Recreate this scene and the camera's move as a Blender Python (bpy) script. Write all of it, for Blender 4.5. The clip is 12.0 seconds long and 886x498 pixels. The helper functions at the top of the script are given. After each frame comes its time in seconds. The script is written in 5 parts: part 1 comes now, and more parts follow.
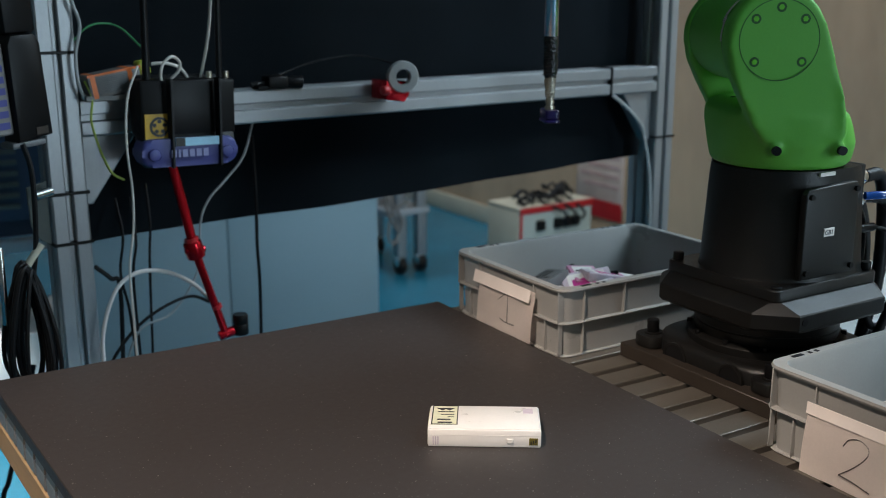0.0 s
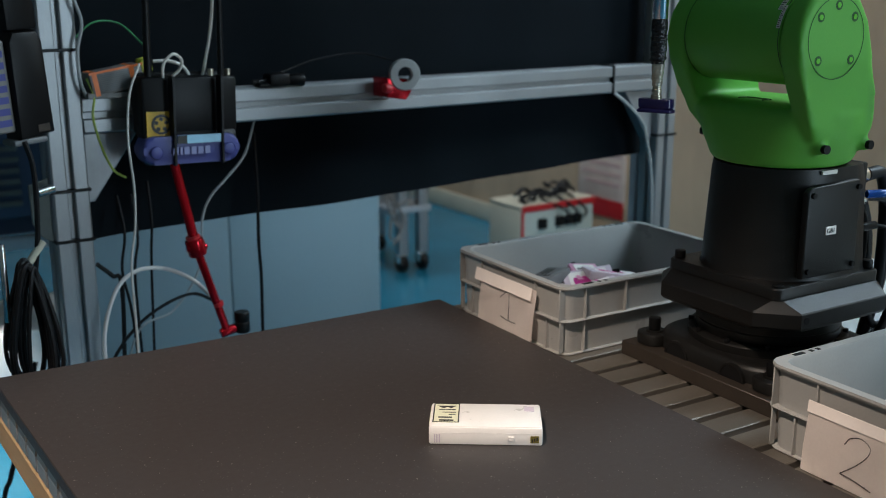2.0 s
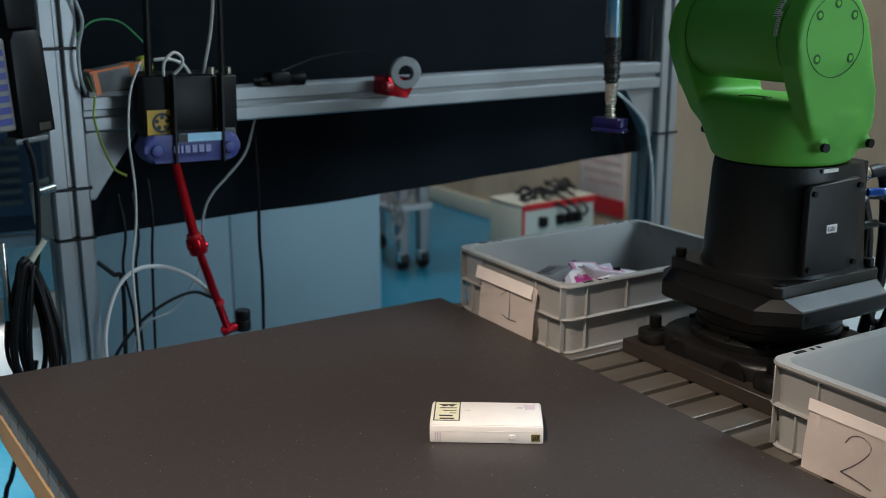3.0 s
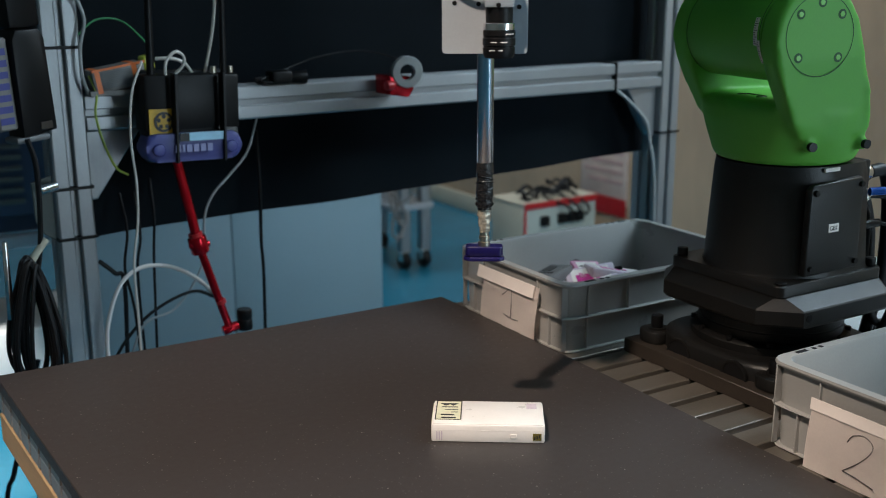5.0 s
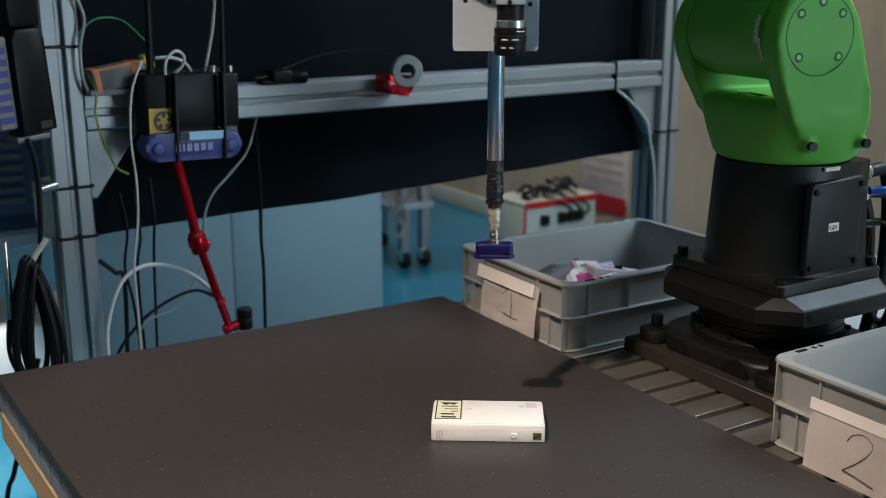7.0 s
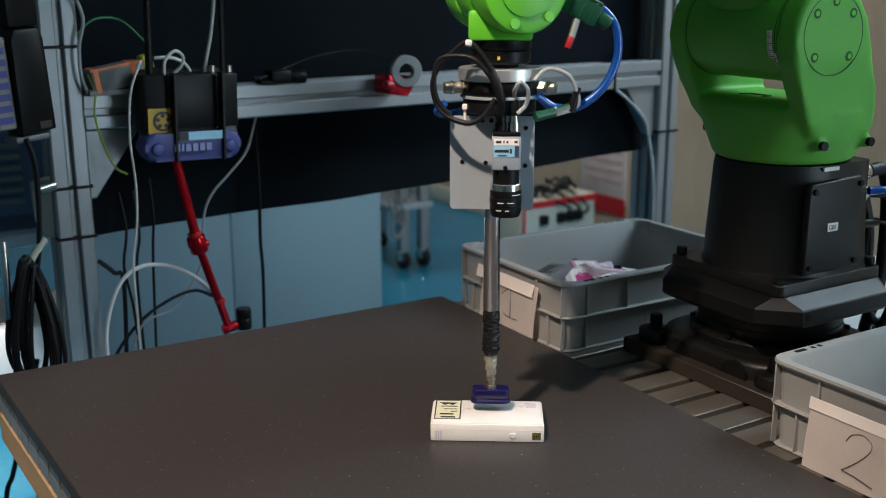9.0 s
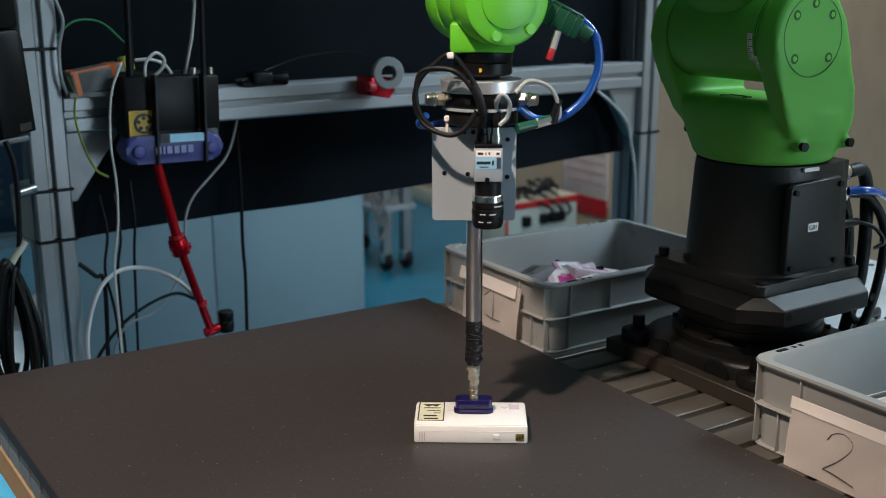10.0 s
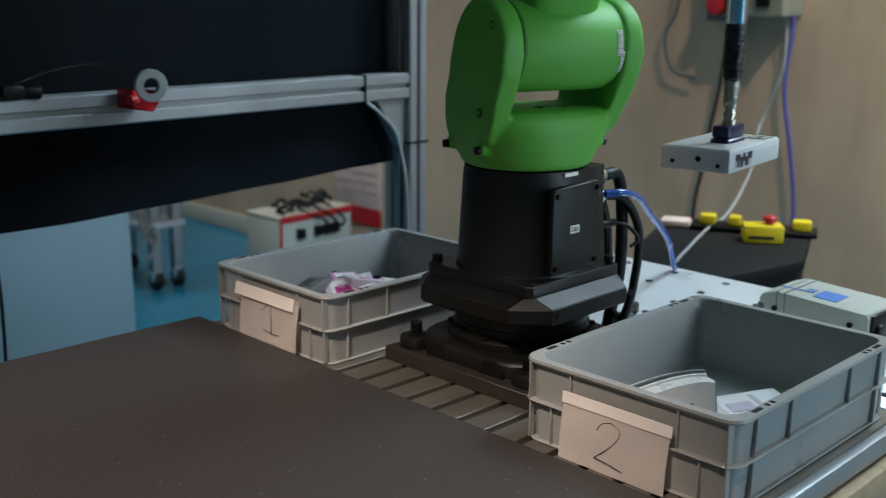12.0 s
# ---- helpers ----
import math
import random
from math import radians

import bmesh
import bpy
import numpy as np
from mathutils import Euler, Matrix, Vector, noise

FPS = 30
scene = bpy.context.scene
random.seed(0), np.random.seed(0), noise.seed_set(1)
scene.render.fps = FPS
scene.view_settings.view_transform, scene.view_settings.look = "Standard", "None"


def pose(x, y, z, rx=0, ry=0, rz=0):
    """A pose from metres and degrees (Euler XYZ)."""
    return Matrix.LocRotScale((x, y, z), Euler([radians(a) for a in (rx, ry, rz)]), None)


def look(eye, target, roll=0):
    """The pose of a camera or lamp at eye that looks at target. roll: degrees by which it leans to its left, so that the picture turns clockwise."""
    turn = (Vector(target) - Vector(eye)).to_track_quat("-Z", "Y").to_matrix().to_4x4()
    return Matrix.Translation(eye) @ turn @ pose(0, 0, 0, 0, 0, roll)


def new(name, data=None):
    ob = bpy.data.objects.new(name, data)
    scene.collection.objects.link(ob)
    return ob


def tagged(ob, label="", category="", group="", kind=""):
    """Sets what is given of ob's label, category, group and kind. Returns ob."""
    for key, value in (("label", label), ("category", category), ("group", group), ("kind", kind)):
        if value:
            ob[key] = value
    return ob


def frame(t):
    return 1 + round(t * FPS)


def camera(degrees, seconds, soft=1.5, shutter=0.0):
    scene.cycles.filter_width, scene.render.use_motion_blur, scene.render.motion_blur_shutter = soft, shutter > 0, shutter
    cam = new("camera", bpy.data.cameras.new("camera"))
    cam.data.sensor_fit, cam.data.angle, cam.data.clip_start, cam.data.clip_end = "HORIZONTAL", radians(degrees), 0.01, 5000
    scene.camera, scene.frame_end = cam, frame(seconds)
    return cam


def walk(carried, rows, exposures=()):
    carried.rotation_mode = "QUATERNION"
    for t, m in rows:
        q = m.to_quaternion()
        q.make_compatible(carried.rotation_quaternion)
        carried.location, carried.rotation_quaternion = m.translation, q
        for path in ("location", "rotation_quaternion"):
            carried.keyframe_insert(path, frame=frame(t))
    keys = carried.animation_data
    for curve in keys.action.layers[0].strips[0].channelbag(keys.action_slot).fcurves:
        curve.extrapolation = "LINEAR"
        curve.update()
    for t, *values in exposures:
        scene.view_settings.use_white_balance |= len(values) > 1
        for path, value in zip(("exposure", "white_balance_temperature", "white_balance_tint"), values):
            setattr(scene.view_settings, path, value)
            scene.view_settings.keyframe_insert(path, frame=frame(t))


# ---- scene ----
# ======== camera ========
EYE = (-0.880, -1.454, 0.515)
TURN = -31.4
cam = camera(46.3, 12.0, soft=0.95, shutter=0.2)
cam.data.dof.use_dof, cam.data.dof.focus_distance, cam.data.dof.aperture_fstop = True, 1.28, 5.4
HEADINGS = [
    (0.0, -0.10, -13.98, 0.15), (0.5, -0.06, -14.01, 0.15), (1.0, 0.0, -14.09, 0.1), (2.0, 0.0, -14.10, 0.1),
    (2.5, 0.0, -14.11, 0.12), (3.0, 0.04, -14.19, 0.12), (5.0, 0.13, -14.24, 0.13), (6.0, 0.13, -14.26, 0.14),
    (7.0, 0.13, -14.28, 0.13), (9.0, 0.08, -14.28, 0.14), (9.5, 0.05, -14.26, 0.15), (10.0, -0.90, -14.19, 0.13),
    (10.5, -1.94, -14.17, 0.14), (11.0, -4.58, -14.04, 0.12), (11.2, -5.56, -13.98, 0.02), (11.5, -7.75, -13.85, -0.14),
    (11.8, -11.2, -13.64, -0.33), (12.0, -13.47, -13.53, -0.47),
]
walk(cam, [(t, pose(*EYE, 90 + p, r, TURN + y)) for t, y, p, r in HEADINGS])

# ======== light ========
world = bpy.data.worlds.new("hall_air")
world.use_nodes = True
scene.world = world
world.node_tree.nodes["Background"].inputs[0].default_value = (0.5, 0.6, 0.7, 1)
world.node_tree.nodes["Background"].inputs[1].default_value = 0.028


def area_lamp(name, eye, target, watts, colour, sx, sy):
    data = bpy.data.lights.new(name, "AREA")
    data.shape, data.size, data.size_y, data.energy, data.color = "RECTANGLE", sx, sy, watts, colour
    ob = new(name, data)
    ob.matrix_world = look(eye, target)
    return ob


def spot_lamp(name, eye, target, watts, colour, cone, blend=0.3):
    data = bpy.data.lights.new(name, "SPOT")
    data.energy, data.color, data.spot_size, data.spot_blend, data.shadow_soft_size = watts, colour, radians(cone), blend, 0.05
    ob = new(name, data)
    ob.matrix_world = look(eye, target)
    return ob


# a warm work spot on the table, cool light from the side, a warm lamp on the plaster wall,
# and added fills of no known source from the south, above and behind the table
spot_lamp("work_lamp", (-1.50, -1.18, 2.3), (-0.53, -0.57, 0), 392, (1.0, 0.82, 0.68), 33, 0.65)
# added cool fill from the south, no door is known there
area_lamp("south_fill", (1.5, -4.0, 0.4), (0.4, -0.6, 0.1), 50, (0.66, 0.86, 1.0), 0.9, 2.2)
# added overhead fill for the plate and robot, not a fitting of the hall
area_lamp("overhead_fill", (1.55, -1.0, 2.34), (1.1, -0.7, 0), 27, (0.62, 0.83, 1.0), 1.2, 1.2)
area_lamp("hall_side_light", (2.42, -0.95, 1.95), (0.4, -0.7, 0.1), 74, (0.66, 0.86, 1.0), 0.8, 1.2)
spot_lamp("wall_lamp", (1.25, -1.15, 2.3), (2.55, 0.55, 0.1), 108, (1.0, 0.76, 0.55), 66)
# added fill that brightens the far floor and cabinet, no such fitting known
area_lamp("back_hall_fill", (1.4, 3.2, 2.34), (1.4, 3.2, 0), 36, (0.8, 0.9, 1.0), 1.4, 0.3)
# added fill tucked behind the curtain to brighten the standing screen
area_lamp("screen_fill", (0.25, 0.64, 1.2), (0.25, 1.5, -0.3), 7, (0.60, 0.80, 1.0), 1.4, 0.1)
# added narrow spot that brightens the floor and pale block at the back left
spot_lamp("floor_fill_spot", (-1.10, 1.0, 2.3), (-0.76, 1.75, -0.85), 800, (1.0, 0.97, 0.92), 19)


# ======== materials ========
def mat(name, colour, rough=0.5, metal=0.0, vary=0.12, scale=14.0, fine=220.0, bump=0.08, glow=0.0, spec=0.5,
        stretch=(1, 1, 1), coat=0.0):
    """A surface with a broad blotch, a fine grain, a little relief and uneven gloss."""
    m = bpy.data.materials.new(name)
    m.use_nodes = True
    t = m.node_tree
    b = t.nodes["Principled BSDF"]
    co = t.nodes.new("ShaderNodeTexCoord")
    mp = t.nodes.new("ShaderNodeMapping")
    mp.inputs["Scale"].default_value = stretch
    t.links.new(co.outputs["Object"], mp.inputs["Vector"])
    broad, grain = t.nodes.new("ShaderNodeTexNoise"), t.nodes.new("ShaderNodeTexNoise")
    broad.inputs["Scale"].default_value, grain.inputs["Scale"].default_value = scale, fine
    broad.inputs["Detail"].default_value, grain.inputs["Detail"].default_value = 5, 3
    for n in (broad, grain):
        t.links.new(mp.outputs["Vector"], n.inputs["Vector"])
    add = t.nodes.new("ShaderNodeMath")
    add.operation = "MULTIPLY_ADD"
    add.inputs[1].default_value = 0.4
    t.links.new(grain.outputs["Fac"], add.inputs[0])
    t.links.new(broad.outputs["Fac"], add.inputs[2])
    ramp = t.nodes.new("ShaderNodeValToRGB")
    lo, hi = [c * (1 - vary) for c in colour], [min(1, c * (1 + vary)) for c in colour]
    ramp.color_ramp.elements[0].position, ramp.color_ramp.elements[1].position = 0.45, 0.95
    ramp.color_ramp.elements[0].color, ramp.color_ramp.elements[1].color = (*lo, 1), (*hi, 1)
    t.links.new(add.outputs[0], ramp.inputs[0])
    t.links.new(ramp.outputs[0], b.inputs["Base Color"])
    rr = t.nodes.new("ShaderNodeMapRange")
    rr.inputs["To Min"].default_value, rr.inputs["To Max"].default_value = max(0.03, rough - 0.1), min(1, rough + 0.1)
    t.links.new(broad.outputs["Fac"], rr.inputs["Value"])
    t.links.new(rr.outputs[0], b.inputs["Roughness"])
    b.inputs["Metallic"].default_value = metal
    b.inputs["Specular IOR Level"].default_value = spec
    b.inputs["Coat Weight"].default_value = coat
    if bump:
        bp = t.nodes.new("ShaderNodeBump")
        bp.inputs["Strength"].default_value, bp.inputs["Distance"].default_value = bump, 0.002
        t.links.new(grain.outputs["Fac"], bp.inputs["Height"])
        t.links.new(bp.outputs[0], b.inputs["Normal"])
    if glow:
        b.inputs["Emission Color"].default_value, b.inputs["Emission Strength"].default_value = (*colour, 1), glow
    return m


def speckled(m, scale, size, colour):
    """Scattered pale dust specks over a material."""
    t = m.node_tree
    b = t.nodes["Principled BSDF"]
    src = b.inputs["Base Color"].links[0].from_socket
    co = t.nodes["Texture Coordinate"]
    v = t.nodes.new("ShaderNodeTexVoronoi")
    v.inputs["Scale"].default_value = scale
    t.links.new(co.outputs["Object"], v.inputs["Vector"])
    less = t.nodes.new("ShaderNodeMath")
    less.operation = "LESS_THAN"
    t.links.new(v.outputs["Distance"], less.inputs[0])
    less.inputs[1].default_value = size
    pick = t.nodes.new("ShaderNodeMath")
    pick.operation = "GREATER_THAN"
    sep = t.nodes.new("ShaderNodeSeparateColor")
    t.links.new(v.outputs["Color"], sep.inputs[0])
    t.links.new(sep.outputs[0], pick.inputs[0])
    pick.inputs[1].default_value = 0.66
    both = t.nodes.new("ShaderNodeMath")
    both.operation = "MULTIPLY"
    t.links.new(less.outputs[0], both.inputs[0])
    t.links.new(pick.outputs[0], both.inputs[1])
    mix = t.nodes.new("ShaderNodeMix")
    mix.data_type = "RGBA"
    t.links.new(both.outputs[0], mix.inputs["Factor"])
    t.links.new(src, mix.inputs["A"])
    mix.inputs["B"].default_value = (*colour, 1)
    t.links.new(mix.outputs["Result"], b.inputs["Base Color"])
    return m


M_BOARD = speckled(speckled(mat("rubber_board", (0.0335, 0.0280, 0.0268), 0.47, vary=0.15, scale=110, fine=520, bump=0.05), 190, 0.17, (0.095, 0.086, 0.082)), 95, 0.075, (0.32, 0.30, 0.27))
M_STEEL = mat("ground_steel", (0.19, 0.17, 0.145), 0.36, 0.6, 0.16, 9, 400, 0.06, stretch=(0.4, 3, 3))
M_ALU = mat("anodised_aluminium", (0.33, 0.34, 0.35), 0.40, 0.55, 0.1, 6, 300, 0.03, stretch=(1, 1, 0.3))
M_GROOVE = mat("groove_shadow_metal", (0.16, 0.165, 0.17), 0.6, 0.4)
M_CURTAIN = mat("black_curtain_cloth", (0.0105, 0.0150, 0.0200), 0.92, vary=0.3, scale=3, fine=700, bump=0.3, spec=0.2)
M_BIN = mat("grey_polypropylene", (0.315, 0.315, 0.305), 0.30, vary=0.07, scale=8, fine=350, bump=0.05)
M_PAPER = mat("paper", (0.84, 0.77, 0.73), 0.85, vary=0.05, scale=20, fine=300, bump=0.04)
M_PEN = mat("pen_ink", (0.035, 0.03, 0.035), 0.6)
M_GREEN = mat("green_robot_cover", (0.112, 0.425, 0.045), 0.55, vary=0.06, scale=6, fine=420, bump=0.04)
M_GREEN2 = mat("bright_green_wrist_paint", (0.13, 0.53, 0.03), 0.34, vary=0.06, scale=9, fine=400, bump=0.03)
M_SEAM = mat("dark_green_seam", (0.02, 0.10, 0.015), 0.6)
M_DARK = mat("charcoal_cast_paint", (0.0080, 0.0077, 0.0073), 0.42, vary=0.2, scale=9, fine=600, bump=0.2, spec=0.38)
M_BLACK = mat("black_plastic", (0.0045, 0.0045, 0.005), 0.42, vary=0.2, scale=20, fine=300, bump=0.05, spec=0.22)
M_RUBBER = mat("black_cable_rubber", (0.007, 0.007, 0.008), 0.5, spec=0.3, vary=0.2, scale=40, fine=300, bump=0.04)
M_BRONZE = mat("browned_steel_strip", (0.045, 0.036, 0.029), 0.5, 0.4, 0.2, 12, 300, 0.06)
M_WHITE = mat("white_cartridge_plastic", (0.79, 0.765, 0.74), 0.33, vary=0.04, scale=25, fine=300, bump=0.02)
M_MILK = mat("milky_plastic", (0.75, 0.725, 0.70), 0.3, vary=0.05, scale=30, fine=300, bump=0.02)
M_LABEL = mat("yellowed_label", (0.66, 0.65, 0.47), 0.5, vary=0.1, scale=60, fine=300, bump=0.02)
M_INK = mat("printed_black", (0.02, 0.02, 0.02), 0.5)
M_NAVY = mat("navy_suction_rubber", (0.007, 0.005, 0.058), 0.3, vary=0.15, scale=40, fine=300, bump=0.02)
M_CHROME = mat("polished_steel", (0.78, 0.77, 0.75), 0.2, 1.0, 0.05, 20, 400, 0.02)
M_POLE = mat("turned_steel", (0.74, 0.76, 0.79), 0.2, 1.0, 0.04, 20, 400, 0.0)
M_RING = mat("brushed_steel_ring", (0.72, 0.72, 0.72), 0.34, 0.8, 0.08, 30, 300, 0.02, stretch=(6, 6, 0.3))
M_BRASS = mat("nickel_brass", (0.52, 0.47, 0.38), 0.34, 1.0, 0.08, 40, 300, 0.02)
M_TAPE = mat("black_tape", (0.011, 0.011, 0.012), 0.16, vary=0.3, scale=70, fine=300, bump=0.9)
M_CLEAR = mat("cloudy_sealing_tape", (0.40, 0.37, 0.30), 0.16, 0.45, 0.35, 70, 260, 0.7, coat=0.5)
M_SHEET = mat("satin_aluminium_sheet", (0.38, 0.42, 0.46), 0.42, 0.2, 0.06, 10, 400, 0.03)
M_BLUE = mat("blue_hose", (0.007, 0.075, 0.36), 0.25, vary=0.08, coat=0.4, bump=0.0)
M_RED = mat("red_anodised_metal", (0.55, 0.008, 0.02), 0.2, 0.7, 0.12, 30, 300, 0.02)
M_REDP = mat("red_plastic", (0.45, 0.015, 0.02), 0.4)
M_ROUTER = mat("blue_router_plastic", (0.055, 0.062, 0.23), 0.42, vary=0.1, scale=20, fine=300, bump=0.03)
M_YELLOW = mat("yellow_sticker", (0.72, 0.42, 0.03), 0.5, vary=0.08)
M_WIRE = mat("white_cable_pvc", (0.62, 0.59, 0.54), 0.45, vary=0.1, scale=20)
M_GREY = mat("grey_cable_pvc", (0.36, 0.37, 0.37), 0.5, vary=0.08, scale=20)
M_YG = mat("yellow_green_wire", (0.42, 0.52, 0.10), 0.45)
M_GW = mat("green_wire", (0.05, 0.26, 0.10), 0.45)
M_ORANGE = mat("orange_label", (0.85, 0.20, 0.05), 0.5)
M_TERM = mat("grey_terminal_plastic", (0.2, 0.19, 0.18), 0.5)
M_LIME = mat("lime_plug", (0.52, 0.55, 0.06), 0.45)
M_PALE = mat("pale_blue_print", (0.30, 0.55, 0.72), 0.4)
M_LETTER = mat("pale_lettering", (0.25, 0.26, 0.46), 0.5)
M_FLOOR = mat("blue_hall_floor", (0.022, 0.19, 0.30), 0.22, vary=0.18, scale=1.6, fine=90, bump=0.03)
M_WALL = mat("beige_plaster_wall", (0.50, 0.365, 0.245), 0.8, vary=0.26, scale=1.5, fine=8, bump=0.04, stretch=(1, 1, 0.4))
M_CREAM = mat("cream_wall", (0.44, 0.43, 0.37), 0.75, vary=0.07, scale=2, fine=70, bump=0.06)
M_CEIL = mat("ceiling_paint", (0.6, 0.6, 0.6), 0.9)
M_SCREEN = mat("blue_grey_screen", (0.27, 0.365, 0.40), 0.62, vary=0.07, scale=2.2, fine=120, bump=0.04)
M_MACHINE = mat("slate_blue_machine", (0.035, 0.058, 0.105), 0.45, vary=0.14, scale=3, fine=100, bump=0.04)
M_CAB = mat("pale_green_grey_enamel", (0.40, 0.46, 0.43), 0.45, vary=0.06, scale=4, fine=120, bump=0.03)
M_CABTOP = mat("cream_enamel", (0.60, 0.56, 0.44), 0.5, vary=0.06, scale=5)
M_PINK = mat("magenta_print", (0.55, 0.05, 0.30), 0.4)
M_PINK2 = mat("pink_shell", (0.62, 0.25, 0.42), 0.35)
M_LILAC = mat("lilac_film", (0.60, 0.52, 0.60), 0.3)
M_WOOD = mat("birch_plywood", (0.42, 0.29, 0.16), 0.6, vary=0.2, scale=5, fine=90, bump=0.15, stretch=(8, 0.6, 8))
M_PLATE = mat("white_drilled_plate", (0.80, 0.81, 0.82), 0.3, 0.1, 0.06, 7, 260, 0.04)
M_BENCH = mat("black_bench_top", (0.0065, 0.0065, 0.007), 0.65, vary=0.3, scale=5, fine=150, bump=0.05, spec=0.2)
M_YPL = mat("yellow_plastic", (0.70, 0.55, 0.015), 0.42)
M_DEVICE = mat("ivory_device_case", (0.36, 0.38, 0.36), 0.4, vary=0.06, scale=9, fine=200, bump=0.04)
M_IVORY = mat("ivory_enamel", (0.58, 0.57, 0.50), 0.4, vary=0.06, scale=9, fine=200, bump=0.03)
M_VIOLET = mat("violet_cable_sheath", (0.085, 0.075, 0.26), 0.4, vary=0.1, scale=12)
M_BLUEP = mat("blue_print", (0.07, 0.22, 0.62), 0.45)
M_GRN = mat("dark_green_connector", (0.010, 0.075, 0.038), 0.35, vary=0.12, scale=30)
M_BOX = mat("grey_green_enamel", (0.10, 0.115, 0.105), 0.5, vary=0.12, scale=5, fine=120, bump=0.03)
M_BOXP = mat("olive_grey_enamel", (0.27, 0.26, 0.19), 0.5, vary=0.12, scale=5, fine=120, bump=0.03)
M_NOTICE = mat("notice_paper", (0.62, 0.50, 0.44), 0.7)
M_NOTICE2 = mat("faded_print", (0.52, 0.36, 0.34), 0.7)
M_BRIGHT_PATCH = mat("pale_bright_patch", (0.78, 0.80, 0.80), 0.35)


# ======== building tools ========
def box(bm, lo, hi, bevel=0.0, seg=2, m=None):
    """An axis-aligned block with rounded edges, placed by m."""
    g = bmesh.ops.create_cube(bm, size=1)
    vs = g["verts"]
    size = Vector(hi) - Vector(lo)
    mid = (Vector(hi) + Vector(lo)) / 2
    for v in vs:
        v.co = Vector((v.co.x * size.x, v.co.y * size.y, v.co.z * size.z)) + mid
    if bevel:
        es = list({e for v in vs for e in v.link_edges})
        r = bmesh.ops.bevel(bm, geom=es, offset=min(bevel, 0.45 * min(size)), segments=seg, affect="EDGES", profile=0.5)
        vs = list({v for f in r["faces"] for v in f.verts} | {v for v in vs if v.is_valid})
    if m is not None:
        bmesh.ops.transform(bm, matrix=m, verts=vs)
    return vs


def rod(bm, a, b, r, r2=None, seg=24, bevel=0.0):
    """A round bar from a to b, tapered to r2, with an eased rim."""
    a, b = Vector(a), Vector(b)
    d = b - a
    q = d.to_track_quat("Z", "Y").to_matrix().to_4x4()
    r2 = r if r2 is None else r2
    L = d.length
    prof = [(0, r), (L, r2)]
    if bevel:
        prof = [(0, r - bevel), (bevel * 0.3, r - bevel * 0.3), (bevel, r), (L - bevel, r2), (L - bevel * 0.3, r2 - bevel * 0.3), (L, r2 - bevel)]
    turned(bm, prof, seg, Matrix.Translation(a) @ q)


def turned(bm, prof, seg=32, m=None, caps=True):
    """A lathe body: prof is (height, radius) rows, about z."""
    rings = []
    for z, r in prof:
        rings.append([bm.verts.new((r * math.cos(2 * math.pi * i / seg), r * math.sin(2 * math.pi * i / seg), z)) for i in range(seg)])
    loft(bm, rings, caps)
    if m is not None:
        bmesh.ops.transform(bm, matrix=m, verts=[v for ring in rings for v in ring])


def loft(bm, rings, caps=True):
    n = len(rings[0])
    for p, q in zip(rings, rings[1:]):
        for i in range(n):
            bm.faces.new((p[i], p[(i + 1) % n], q[(i + 1) % n], q[i]))
    if caps:
        bm.faces.new(rings[0][::-1])
        bm.faces.new(rings[-1])


def spline(pts, steps=8):
    pts = [Vector(p) for p in pts]
    ext = [2 * pts[0] - pts[1]] + pts + [2 * pts[-1] - pts[-2]]
    out = []
    for i in range(1, len(ext) - 2):
        a, b, c, d = ext[i - 1:i + 3]
        for k in range(steps):
            t = k / steps
            out.append(0.5 * (2 * b + (c - a) * t + (2 * a - 5 * b + 4 * c - d) * t * t + (3 * b - a - 3 * c + d) * t ** 3))
    return out + [pts[-1]]


def tube(bm, pts, r, seg=8, steps=8):
    """A cable swept along a smooth line."""
    line = spline(pts, steps)
    rings = []
    side = None
    for i, p in enumerate(line):
        d = (line[min(i + 1, len(line) - 1)] - line[max(i - 1, 0)]).normalized()
        if side is None:
            side = d.orthogonal().normalized()
        side = (side - d * side.dot(d)).normalized()
        up = d.cross(side)
        rings.append([bm.verts.new(p + r * (math.cos(2 * math.pi * k / seg) * side + math.sin(2 * math.pi * k / seg) * up)) for k in range(seg)])
    loft(bm, rings)


def ring_rows(w, d, r, n=5):
    """Corner points of a rounded rectangle w by d about the origin."""
    out = []
    for cx, cy, a0 in ((w / 2 - r, d / 2 - r, 0), (-w / 2 + r, d / 2 - r, 90), (-w / 2 + r, -d / 2 + r, 180), (w / 2 - r, -d / 2 + r, 270)):
        for k in range(n):
            a = radians(a0 + 90 * k / (n - 1))
            out.append((cx + r * math.cos(a), cy + r * math.sin(a)))
    return out


def prism(bm, pts, lo, hi, bevel=0.0, seg=2, m=None):
    """A flat outline (x, y) raised from lo to hi, with eased edges."""
    bot = [bm.verts.new((x, y, lo)) for x, y in pts]
    top = [bm.verts.new((x, y, hi)) for x, y in pts]
    loft(bm, [bot, top])
    vs = bot + top
    if bevel:
        es = [bm.edges.get((a, b)) for ring in (bot, top) for a, b in zip(ring, ring[1:] + ring[:1])]
        r = bmesh.ops.bevel(bm, geom=es, offset=bevel, segments=seg, affect="EDGES", profile=0.5)
        vs = list({v for f in r["faces"] for v in f.verts} | {v for v in vs if v.is_valid})
    if m is not None:
        bmesh.ops.transform(bm, matrix=m, verts=vs)


